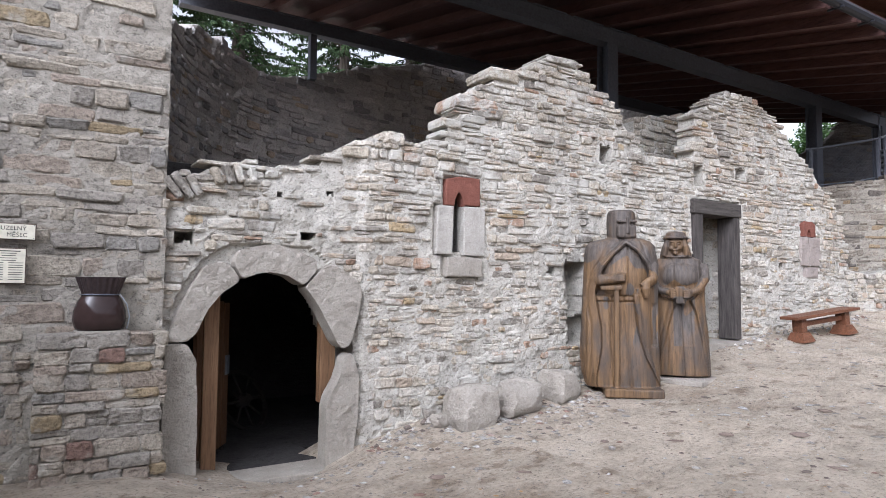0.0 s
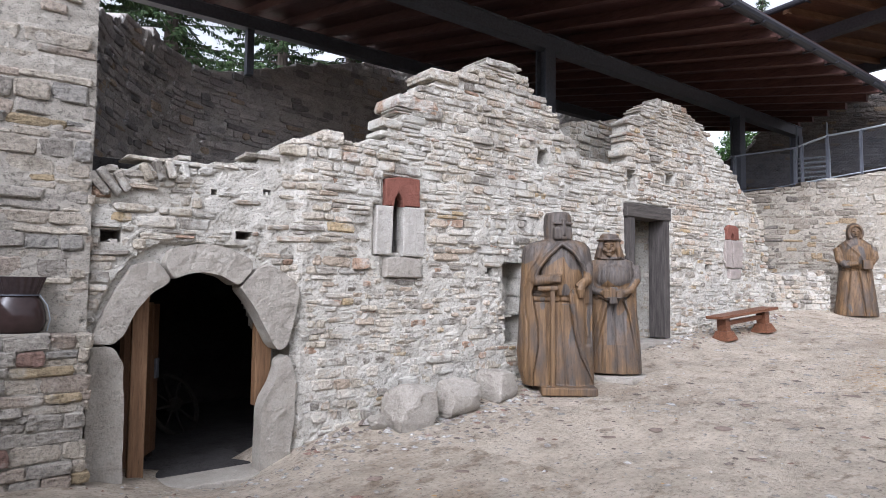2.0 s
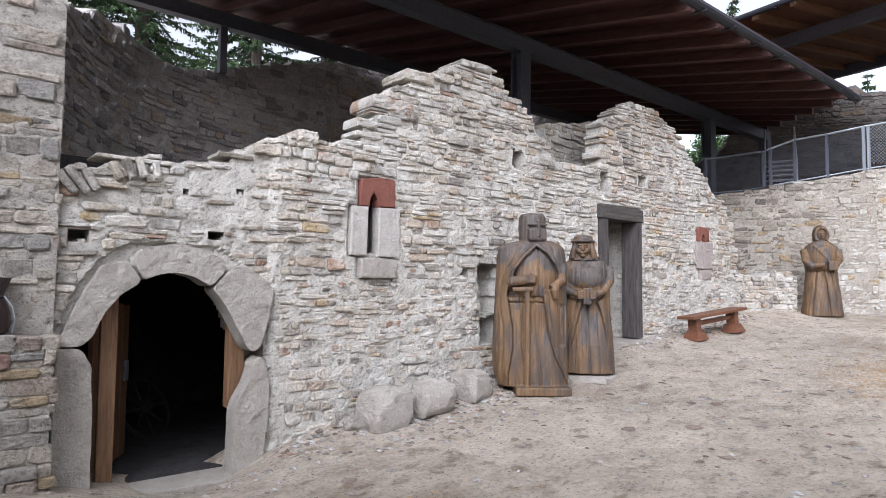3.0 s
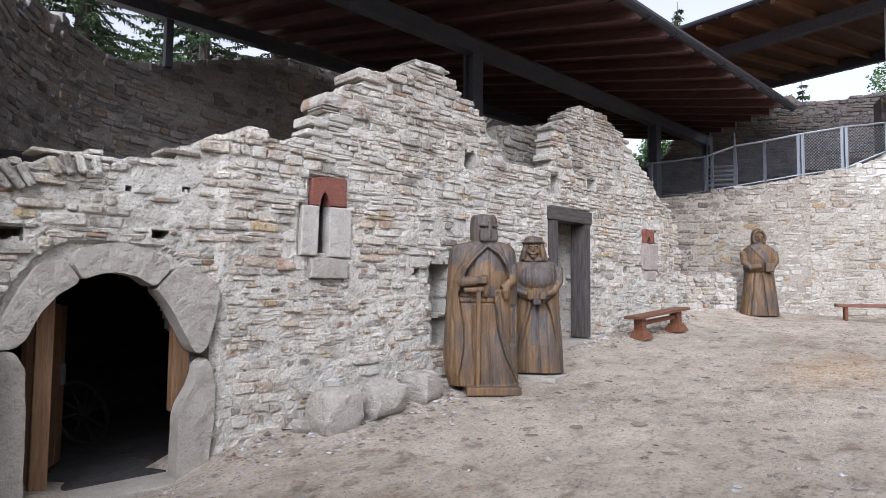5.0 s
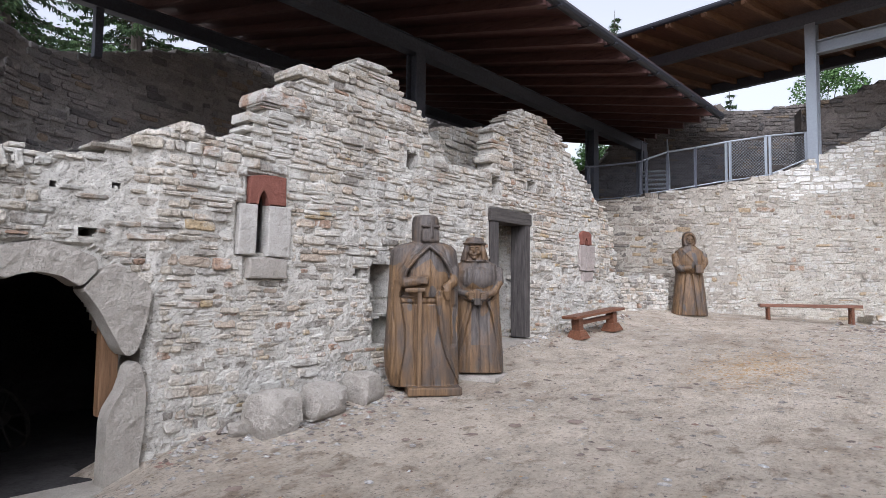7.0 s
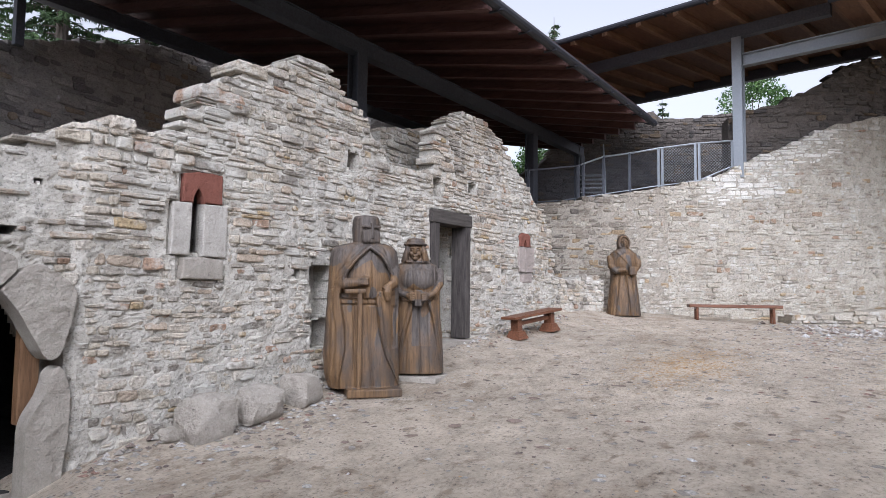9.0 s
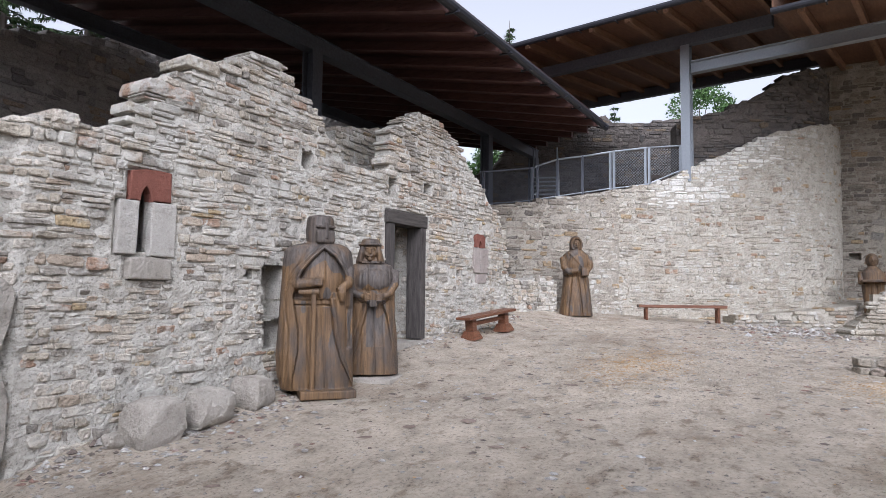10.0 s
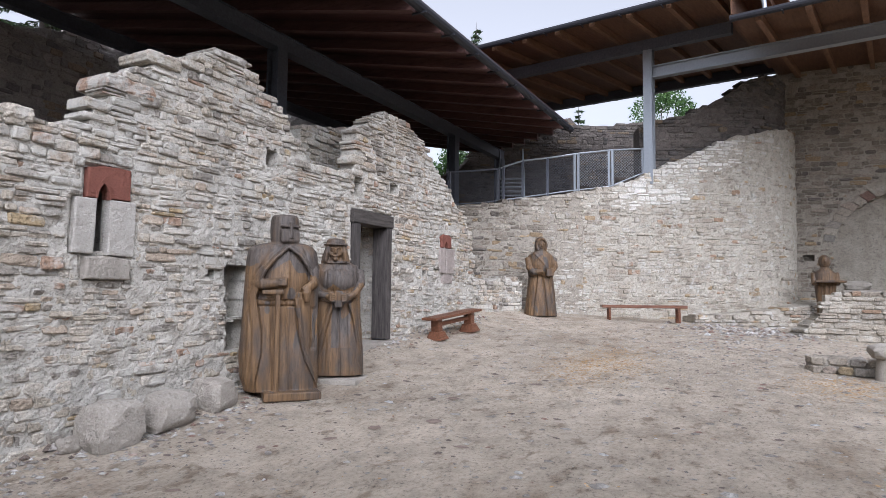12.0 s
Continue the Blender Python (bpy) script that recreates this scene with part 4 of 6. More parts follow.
def trunk_of(bm, profile, cut, z0, z1, steps=150, seg=240, power=2.5):
    """A log cut to a standing figure: profile gives z, left, right and half depth; cut(x, z) is how deep the front is carved away."""
    left, right, deep = ([(p[0], p[i]) for p in profile] for i in (1, 2, 3))
    rings = []
    for i in range(steps + 1):
        z = z0 + (z1 - z0) * i / steps
        l, r, b = lerp_at(left, z), lerp_at(right, z), lerp_at(deep, z)

        def fn(t, l=l, r=r, b=b, z=z):
            c, s = math.cos(t), math.sin(t)
            k = (abs(c) ** power + abs(s) ** power) ** (-1 / power)
            x = (l + r) / 2 + (r - l) / 2 * k * c
            y = b * k * s
            if s < 0:
                y = min(y + cut(x, z) * smooth01(-s * 3), 0.06)
            else:
                y += 0.012 * math.sin(x * 38) * smooth01(s * 3)
            return (x, y)
        rings.append((z, fn))
    carve(bm, rings, seg)


def ball(bm, c, r, seg=14):
    rings = []
    for i in range(9):
        p = math.pi * (i + 0.5) / 9
        rings.append((c[2] - r[2] * math.cos(p), lambda t, p=p: (c[0] + r[0] * math.sin(p) * math.cos(t), c[1] + r[1] * math.sin(p) * math.sin(t))))
    carve(bm, rings, seg)


def groove(x, line_x, width, depth):
    q = (x - line_x) / width
    return depth * math.exp(-q * q)


def statue(name, bm, x, y, turn, label, grey_zone, sink=0.01):
    """The carved masses fused into one body with tool marks; the weathered zones are greyed."""
    rough = bpy.data.meshes.new(name)
    bmesh.ops.recalc_face_normals(bm, faces=bm.faces)
    bm.to_mesh(rough)
    bm.free()
    tmp = bpy.data.objects.new(name, rough)
    scene.collection.objects.link(tmp)
    fuse = tmp.modifiers.new("fuse", "REMESH")
    fuse.mode, fuse.voxel_size, fuse.adaptivity = "VOXEL", 0.0085, 0.0
    me = bpy.data.meshes.new_from_object(tmp.evaluated_get(bpy.context.evaluated_depsgraph_get()))
    bpy.data.objects.remove(tmp)
    moved = []
    for v in me.vertices:
        p = v.co.copy()
        chip = 0.0035 * noise.noise(Vector((p.x * 16, p.y * 16, p.z * 5))) + 0.002 * noise.noise(Vector((p.x * 45, p.y * 45, p.z * 9)))
        moved += list(p + v.normal * chip)
    me.vertices.foreach_set("co", moved)
    me.update()
    me.materials.clear()
    me.materials.append(MAT["carved"])
    me.materials.append(MAT["carved_grey"])
    for f in me.polygons:
        c = f.center
        f.use_smooth = True
        f.material_index = 1 if grey_zone(c.x, c.y, c.z) + 0.35 * noise.noise(Vector((c.x * 6, c.y * 6, c.z * 2.5))) > 0.5 else 0
    ob = new(name, me)
    ob.matrix_world = pose(x, y, ground_z(x, y) - sink, 0, 0, turn)
    return tagged(ob, label, "statue", "wooden statues")


def knight():
    bm = bmesh.new()
    cloak_l = [(0.0, -0.29), (0.2, -0.285), (0.5, -0.235), (0.74, -0.235), (1.08, -0.29), (1.26, -0.275), (1.42, -0.215), (1.56, -0.10), (1.715, 0.06)]
    cloak_r = [(0.0, 0.46), (0.14, 0.40), (0.40, 0.275), (0.684, 0.19), (1.10, 0.14), (1.16, 0.16), (1.2, 0.33), (1.36, 0.325), (1.47, 0.28), (1.60, 0.19), (1.715, 0.06)]

    def cut(x, z):
        l, r = lerp_at(cloak_l, z), lerp_at(cloak_r, z)
        d = 0.0
        if z < 1.715 and l < x < r:
            near = min((x - l) * (1.0 if z > 1.0 else 0.8), r - x)
            d = 0.085 * smooth01(near / 0.02)
            if z > 1.09:
                belly = 1 - ((x - 0.04) / 0.27) ** 2 - ((z - 1.36) / 0.38) ** 2
                d -= 0.085 * max(0.0, belly) ** 0.6
                d += groove(x, 0.075, 0.008, 0.02)
                d += 0.06 * smooth01((1.2 - z) / 0.06) * smooth01((0.0 - x) / 0.05)
            else:
                d -= 0.05 * smooth01((0.9 - z) / 0.9) + 0.02
                d += groove(x, -0.13 + 0.05 * (1 - z), 0.012, 0.022) + groove(x, 0.03 + 0.08 * (1 - z), 0.012, 0.02)
                d -= 0.014 if 1.03 < z < 1.085 else 0.0
                d += 0.03 * math.exp(-((z - 1.10) / 0.012) ** 2) + 0.02 * math.exp(-((z - 1.02) / 0.01) ** 2)
            d += 0.03 * math.exp(-(near / 0.016) ** 2)
        else:
            d += groove(x, l - 0.075 - 0.03 * math.sin(z * 2.2), 0.010, 0.016) + groove(x, -0.40, 0.012, 0.012)
            if z < 1.1 and x > r:
                d += groove(x, r + 0.035, 0.012, -0.02)
                if 0.42 < z < 1.1:
                    sx = (x - 0.355) / 0.045
                    d += 0.028 * smooth01((1 - abs(sx)) * 4) * smooth01((1.02 - z) / 0.04) * smooth01((z - 0.5) / 0.05)
                    d -= 0.02 * smooth01((1 - abs(sx * 2.6)) * 4) * smooth01((0.98 - z) / 0.06) * smooth01((z - 0.6) / 0.05)
            if z > 1.2:
                d += groove(x, -0.33 + 0.5 * (z - 1.3), 0.014, 0.014) + groove(x, 0.36 - 0.35 * (z - 1.3), 0.012, 0.014)
        return d

    # rolled edges of the cloak over the chest
    for pts in ([(-0.27, -0.23, 1.25), (-0.21, -0.255, 1.42), (-0.1, -0.25, 1.56), (0.05, -0.2, 1.70)], [(0.32, -0.21, 1.36), (0.28, -0.24, 1.47), (0.19, -0.245, 1.6), (0.06, -0.2, 1.70)]):
        add_tube(bm, pts, [(0.022, 0.03), (0.024, 0.035), (0.024, 0.035), (0.025, 0.035)], 10)
    # forearms, fist and hanging gauntlet
    add_tube(bm, [(-0.33, -0.12, 1.27), (-0.22, -0.245, 1.265), (-0.05, -0.285, 1.285)], [(0.05, 0.06), (0.055, 0.065), (0.05, 0.055)], 14)
    add_box(bm, (-0.06, -0.325, 1.235), (0.045, -0.22, 1.345), None, 0.024)
    for i in range(3):
        add_tube(bm, [(-0.055, -0.328, 1.262 + 0.027 * i), (0.04, -0.328, 1.262 + 0.027 * i)], 0.013, 8)
    add_tube(bm, [(0.37, -0.08, 1.45), (0.335, -0.235, 1.27), (0.22, -0.27, 1.185)], [(0.05, 0.065), (0.055, 0.07), (0.045, 0.06)], 14)
    add_tube(bm, [(0.27, -0.25, 1.24), (0.255, -0.285, 1.16), (0.265, -0.28, 1.07)], [(0.045, 0.05), (0.05, 0.06), (0.028, 0.04)], 12)
    # sword held point down
    add_box(bm, (-0.19, -0.345, 1.155), (0.045, -0.295, 1.205), pose(0, 0, 0, 0, -2, 0), 0.012)
    add_box(bm, (-0.085, -0.335, 0.07), (-0.03, -0.27, 1.16), None, 0.01)
    # great helm: barrel of flat staves, face plate with cross
    before = set(bm.verts)
    rings = []
    for z, r in ((1.71, 0.15), (1.74, 0.155), (1.82, 0.163), (1.92, 0.168), (1.99, 0.166), (2.05, 0.158), (2.075, 0.14), (2.085, 0.09)):
        def fn(t, r=r):
            flat = math.cos(math.pi / 9) / math.cos((t + 0.2) % (2 * math.pi / 9) - math.pi / 9)
            return (r * (0.4 + 0.6 * flat) * math.cos(t), r * 1.08 * (0.4 + 0.6 * flat) * math.sin(t))
        rings.append((z, fn))
    carve(bm, rings, 72)
    add_box(bm, (-0.115, -0.20, 1.745), (0.115, -0.10, 1.905), None, 0.03)
    add_box(bm, (-0.115, -0.20, 1.925), (0.115, -0.10, 1.955), None, 0.008)
    add_box(bm, (-0.017, -0.215, 1.80), (0.017, -0.15, 1.99), None, 0.006)
    bmesh.ops.rotate(bm, verts=[v for v in bm.verts if v not in before], cent=(0, 0, 0), matrix=Matrix.Rotation(radians(20), 3, "Z"))
    bmesh.ops.translate(bm, verts=[v for v in bm.verts if v not in before], vec=(0.01, -0.01, 0))
    # plinth
    add_box(bm, (-0.30, -0.40, -0.03), (0.33, 0.2, 0.065), pose(0.08, 0.0, 0, 0, 0, 5), 0.012)

    def grey_zone(x, y, z):
        if z > 1.70:
            return 0.75
        if z < 0.07:
            return 0.3
        return 0.25 + 0.5 * smooth01((z - 1.3) / 0.3) + 0.25 * smooth01((x - 0.1) / 0.25) - 0.35 * smooth01((-0.2 - x) / 0.1) * smooth01((1.55 - z) / 0.2) + 0.15 * (0.03 < x < 0.2 and z < 1.0)

    trunk_of(bm, [(0.05, -0.40, 0.43, 0.28), (0.2, -0.45, 0.43, 0.285), (0.45, -0.47, 0.425, 0.285), (1.0, -0.44, 0.415, 0.275), (1.35, -0.425, 0.415, 0.26), (1.55, -0.415, 0.405, 0.24),
                  (1.66, -0.395, 0.385, 0.215), (1.715, -0.34, 0.335, 0.185), (1.75, -0.2, 0.24, 0.14), (1.76, -0.1, 0.14, 0.1)], cut, 0.05, 1.76, 190, 280)
    return statue("knight_statue", bm, 5.82, 5.17, -46, "weathered carved wooden knight with great helm, cloak and sword", grey_zone, 0.0)


def lady():
    bm = bmesh.new()
    cloak_l = [(0.0, -0.25), (0.28, -0.21), (0.6, -0.13), (0.9, -0.05), (0.95, -0.2), (1.1, -0.25), (1.5, -0.25)]
    cloak_r = [(0.0, 0.31), (0.4, 0.26), (0.75, 0.19), (0.9, 0.13), (0.95, 0.2), (1.1, 0.24), (1.5, 0.24)]

    def cut(x, z):
        l, r = lerp_at(cloak_l, z), lerp_at(cloak_r, z)
        d = 0.0
        if l < x < r and z < 1.42:
            near = min(x - l, r - x)
            d = 0.06 * smooth01(near / 0.02) + 0.03 * math.exp(-(near / 0.014) ** 2)
            if z < 0.93:
                d -= 0.045 * smooth01((0.9 - z) / 0.85)
                d += groove(x, 0.0 + 0.05 * (0.9 - z), 0.009, 0.028) + groove(x, -0.12 - 0.03 * (0.9 - z), 0.012, 0.012) + groove(x, 0.13 + 0.05 * (0.9 - z), 0.012, 0.012)
            if z > 1.05:
                bust = 1 - (abs(x) / 0.23) ** 2.4 - ((z - 1.21) / 0.145) ** 2
                d -= 0.05 * max(0.0, bust) ** 0.8
                d += 0.003 * math.sin(x * 120) * (1 if bust > 0 else 0) + groove(x, -0.06, 0.008, 0.025)
        else:
            d += groove(x, l - 0.06, 0.01, 0.012) + groove(x, r + 0.05, 0.01, 0.012)
        return d

    for sx, px in ((-1, -0.03), (1, 0.0)):
        add_tube(bm, [(sx * 0.29 + px, -0.05, 1.33), (sx * 0.29 + px, -0.15, 1.16), (sx * 0.21 + px, -0.235, 1.03), (sx * 0.10, -0.27, 0.99)], [0.055, 0.055, 0.048, 0.042], 14)
        ball(bm, (sx * 0.085, -0.275, 0.985), (0.055, 0.04, 0.06), 16)
        for i in range(4):
            add_tube(bm, [(sx * 0.115, -0.31, 1.02 - i * 0.026), (sx * 0.04, -0.318, 1.015 - i * 0.026)], 0.011, 8)
    add_box(bm, (-0.045, -0.285, 0.86), (0.055, -0.2, 1.07), None, 0.012)
    # head with long hair, face and flat cap
    before = set(bm.verts)
    add_tube(bm, [(0, -0.02, 1.36), (0, -0.02, 1.52)], [0.08, 0.075], 16)
    ball(bm, (0, -0.04, 1.57), (0.088, 0.105, 0.125), 28)
    carve(bm, [(z, lambda t, a=a, d=d: (a * math.cos(t), 0.75 * a * math.sin(t) + d)) for z, a, d in ((1.40, 0.17, 0.05), (1.44, 0.19, 0.05), (1.54, 0.165, 0.045), (1.62, 0.14, 0.035), (1.69, 0.12, 0.03))], 36)
    for sx in (-1, 1):
        add_tube(bm, [(sx * 0.09, -0.075, 1.65), (sx * 0.115, -0.085, 1.56), (sx * 0.13, -0.075, 1.44)], [0.022, 0.035, 0.03], 10)
        add_box(bm, (sx * 0.04 - 0.026, -0.152, 1.607), (sx * 0.04 + 0.026, -0.11, 1.625), None, 0.006)
        ball(bm, (sx * 0.038, -0.133, 1.587), (0.019, 0.012, 0.011), 10)
        ball(bm, (sx * 0.05, -0.115, 1.54), (0.026, 0.026, 0.03), 10)
    add_box(bm, (-0.013, -0.168, 1.545), (0.013, -0.12, 1.615), None, 0.008)
    add_box(bm, (-0.03, -0.150, 1.507), (0.03, -0.11, 1.519), None, 0.004)
    ball(bm, (0, -0.12, 1.475), (0.035, 0.03, 0.025), 10)
    carve(bm, [(z, lambda t, r=r: (r * math.cos(t), r * 1.05 * math.sin(t) - 0.01)) for z, r in ((1.648, 0.1), (1.652, 0.152), (1.672, 0.158), (1.68, 0.125), (1.69, 0.122), (1.725, 0.115), (1.74, 0.09), (1.745, 0.03))], 32)
    bmesh.ops.rotate(bm, verts=[v for v in bm.verts if v not in before], cent=(0, 0, 0), matrix=Matrix.Rotation(radians(-4), 3, "Z"))
    bmesh.ops.translate(bm, verts=[v for v in bm.verts if v not in before], vec=(-0.03, -0.01, 0))

    def grey_zone(x, y, z):
        if z > 1.64:
            return 0.8
        if z > 1.45:
            return 0.2
        return 0.25 + 0.4 * smooth01((z - 1.0) / 0.2) + 0.35 * (abs(x - 0.05) < 0.12 and 0.35 < z < 0.95) - 0.25 * smooth01((-0.12 - x) / 0.1) * (z < 0.9)

    trunk_of(bm, [(0.0, -0.33, 0.36, 0.25), (0.3, -0.33, 0.345, 0.245), (0.8, -0.325, 0.305, 0.215), (0.95, -0.33, 0.30, 0.205), (1.15, -0.335, 0.305, 0.19), (1.32, -0.33, 0.295, 0.175),
                  (1.40, -0.27, 0.25, 0.15), (1.44, -0.14, 0.13, 0.11), (1.5, -0.08, 0.07, 0.08)], cut, 0.0, 1.5, 160, 240)
    return statue("lady_statue", bm, 6.76, 5.08, -50, "weathered carved wooden lady in long dress and cap", grey_zone, -0.05)


def pilgrim():
    bm = bmesh.new()

    def cut(x, z):
        d = 0.0
        if z < 0.92:
            d += groove(x, -0.12 - 0.12 * (0.9 - z), 0.016, 0.03) + groove(x, 0.02 + 0.1 * (0.9 - z), 0.018, 0.045) + groove(x, 0.17 + 0.1 * (0.9 - z), 0.016, 0.03)
        d += 0.035 * math.exp(-((z - 0.93) / 0.02) ** 2)
        if z > 0.95:
            d -= 0.05 * max(0.0, 1 - (x / 0.22) ** 2 - ((z - 1.2) / 0.26) ** 2)
            d += groove(x, -0.2 + (1.5 - z) * 0.85, 0.03, -0.022)
        return d

    add_tube(bm, [(-0.31, -0.04, 1.35), (-0.3, -0.17, 1.12), (-0.2, -0.25, 1.02), (0.02, -0.29, 1.05)], [0.075, 0.075, 0.07, 0.05], 14)
    add_tube(bm, [(0.3, -0.04, 1.35), (0.31, -0.15, 1.15), (0.24, -0.24, 1.06), (0.13, -0.28, 1.08)], [0.075, 0.07, 0.065, 0.05], 14)
    add_box(bm, (0.08, -0.34, 0.93), (0.25, -0.23, 1.12), None, 0.015)
    carve(bm, [(z, lambda t, r=r, d=d: (r * math.cos(t), r * 1.1 * math.sin(t) + d)) for z, r, d in ((1.48, 0.14, 0.01), (1.58, 0.145, 0.01), (1.68, 0.15, 0.015), (1.78, 0.135, 0.02), (1.85, 0.09, 0.03), (1.88, 0.03, 0.03))], 32)
    ball(bm, (0, -0.11, 1.665), (0.083, 0.075, 0.115), 22)
    add_box(bm, (-0.012, -0.205, 1.63), (0.012, -0.16, 1.69), None, 0.006)
    for sx in (-1, 1):
        add_box(bm, (sx * 0.038 - 0.022, -0.19, 1.695), (sx * 0.038 + 0.022, -0.14, 1.71), None, 0.005)
    add_box(bm, (-0.028, -0.187, 1.598), (0.028, -0.15, 1.608), None, 0.003)
    add_tube(bm, [(0.12 * math.sin(a), -0.14, 1.665 + 0.15 * math.cos(a)) for a in (-2.4 + 4.8 * i / 16 for i in range(17))], 0.026, 10)
    trunk_of(bm, [(0.0, -0.39, 0.38, 0.27), (0.15, -0.375, 0.37, 0.27), (0.5, -0.33, 0.33, 0.25), (0.92, -0.29, 0.285, 0.2), (1.2, -0.33, 0.32, 0.21), (1.42, -0.30, 0.30, 0.19), (1.52, -0.17, 0.17, 0.15), (1.58, -0.1, 0.1, 0.1)], cut, 0.0, 1.58, 110, 160)
    return statue("pilgrim_statue", bm, 14.6, 5.0, -62, "carved wooden hooded figure with shoulder strap and book", lambda x, y, z: 0.3 + 0.2 * smooth01((z - 1.2) / 0.2), 0.0)


def tray_figure():
    bm = bmesh.new()
    ball(bm, (0, -0.02, 1.80), (0.115, 0.13, 0.165), 22)
    ball(bm, (0, 0.03, 1.80), (0.145, 0.12, 0.185), 22)
    add_box(bm, (-0.012, -0.165, 1.77), (0.012, -0.13, 1.83), None, 0.005)
    for sx in (-1, 1):
        add_tube(bm, [(sx * 0.25, 0, 1.5), (sx * 0.27, -0.1, 1.22), (sx * 0.2, -0.26, 1.24)], [0.07, 0.06, 0.045], 12)
    add_box(bm, (-0.27, -0.46, 1.25), (0.42, -0.16, 1.305), None, 0.008)
    trunk_of(bm, [(0.0, -0.22, 0.22, 0.19), (0.7, -0.2, 0.2, 0.17), (1.2, -0.25, 0.25, 0.17), (1.5, -0.25, 0.25, 0.16), (1.6, -0.14, 0.14, 0.12), (1.68, -0.06, 0.06, 0.06)],
             lambda x, z: (groove(x, -0.06, 0.014, 0.025) + groove(x, 0.07, 0.014, 0.025)) * (z < 1.15), 0.0, 1.68, 60, 100)
    return statue("tray_bearer_statue", bm, 19.4, -1.09, -86, "carved wooden figure holding a tray behind the low wall", lambda x, y, z: 0.3, 0.0)


knight()
lady()
pilgrim()
tray_figure()
lady_base = part("flat_stone", slab([(-0.38, -0.3), (0.3, -0.34), (0.42, 0.1), (0.2, 0.3), (-0.3, 0.25)], 0, 0.06, 0.02), MAT["boulder"])
lady_base.matrix_world = pose(6.76, 5.0, ground_z(6.76, 5.05) + 0.03, -90, 0, 20)
tagged(lady_base, "flat pale stone under the wooden lady", "stone")


# ---- boulders and loose stones ----
def boulder_mesh(bm, c, r, seed, square=0.52, cuts=13):
    """A field stone: between a block and a ball, with broken faces."""
    rng = random.Random(seed)
    planes = [(Vector((rng.gauss(0, 1), rng.gauss(0, 1), rng.gauss(0, 0.8))).normalized(), rng.uniform(0.84, 0.96)) for _ in range(5)]
    bmesh.ops.create_cube(bm, size=2.0)
    bmesh.ops.subdivide_edges(bm, edges=list(bm.edges), cuts=cuts, use_grid_fill=True)
    for v in bm.verts:
        p = v.co.copy()
        q = p * 0.86 * square + p.normalized() * (1 - square) * 1.08
        q *= 1 + 0.16 * noise.noise(p * 0.9 + Vector((seed, 0, 0))) + 0.06 * noise.noise(p * 2.1 + Vector((0, seed, 0)))
        for cut_n, cut_d in planes:
            over = q.dot(cut_n) - cut_d
            if over > 0:
                q -= cut_n * over * 0.75
        q *= 1 + 0.045 * noise.noise(p * 5) + 0.025 * noise.noise(p * 11)
        v.co = Vector((c[0] + q.x * r[0], c[1] + q.y * r[1], c[2] + q.z * r[2]))


for x, y, r, seed, lab in ((3.78, 5.29, (0.26, 0.21, 0.24), 1.3, "rounded pale boulder at the foot of the wall"), (4.38, 5.31, (0.27, 0.21, 0.2), 5.1, "flat-topped pale boulder at the foot of the wall"),
                           (5.03, 5.36, (0.24, 0.2, 0.195), 9.4, "angular pale boulder beside the wooden knight"), (3.5, 5.42, (0.10, 0.09, 0.075), 3.0, "small rounded grey cobble by the boulders")):
    b = bmesh.new()
    boulder_mesh(b, (0, 0, 0), r, seed)
    ob = part("boulder", b, MAT["boulder"], smooth=True)
    ob.matrix_world = pose(x, y, ground_z(x, y) + r[2] * 0.68, 4, 3, seed * 2)
    ob.data.set_sharp_from_angle(angle=radians(34))
    tagged(ob, lab, "boulder", "boulders at the wall foot")


def scatter(name, spots, material, label, category, seed):
    rng = random.Random(seed)
    verts, faces = [], []
    base = [(0, 0, 1), (0.9, 0, 0.15), (0.3, 0.85, 0.2), (-0.7, 0.55, 0.1), (-0.75, -0.5, 0.2), (0.25, -0.9, 0.1), (0, 0, -0.5)]
    tri = [(0, i, i % 5 + 1) for i in range(1, 6)] + [(6, i % 5 + 1, i) for i in range(1, 6)]
    for x, y, r, flat in spots:
        a = rng.uniform(0, 6.28)
        z = bumpy(x, y)
        k = len(verts)
        for p in base:
            q = [c * rng.uniform(0.75, 1.2) * r for c in p]
            verts.append((x + q[0] * math.cos(a) - q[1] * math.sin(a) * 0.7, y + q[0] * math.sin(a) + q[1] * math.cos(a) * 0.7, z + q[2] * flat))
        faces += [tuple(k + i for i in t) for t in tri]
    ob = link_mesh(name, verts, faces, material)
    return tagged(ob, label, category, kind="stuff")


MAT["pebble"] = stone_material("loose_stone_chips", [(0.0, (0.38, 0.35, 0.31)), (0.3, (0.28, 0.25, 0.215)), (0.55, (0.46, 0.43, 0.39)), (0.7, (0.19, 0.15, 0.125)), (0.88, (0.27, 0.17, 0.13)), (0.95, (0.55, 0.53, 0.5))], (0.5, 0.47, 0.42), 0.1)
rng = random.Random(21)
spots = []
for _ in range(520):
    x, d = rng.uniform(2.75, 12.6), abs(rng.gauss(0, 0.22))
    spots.append((x, FACE - 0.06 - d, rng.uniform(0.012, 0.05) * (1.5 if d < 0.25 and rng.random() < 0.3 else 1), rng.uniform(0.4, 0.8)))
for _ in range(5200):
    x, y = 0.8 + 15 * rng.random() ** 1.3, rng.uniform(-2.5, 5.6)
    spots.append((x, y, 0.005 + 0.02 * rng.random() ** 2.2, rng.uniform(0.3, 0.7)))
for _ in range(900):
    spots.append((0.9 + 13 * rng.random() ** 1.2, rng.uniform(-2, 5.5), 0.015 + 0.035 * rng.random() ** 2, rng.uniform(0.15, 0.35)))
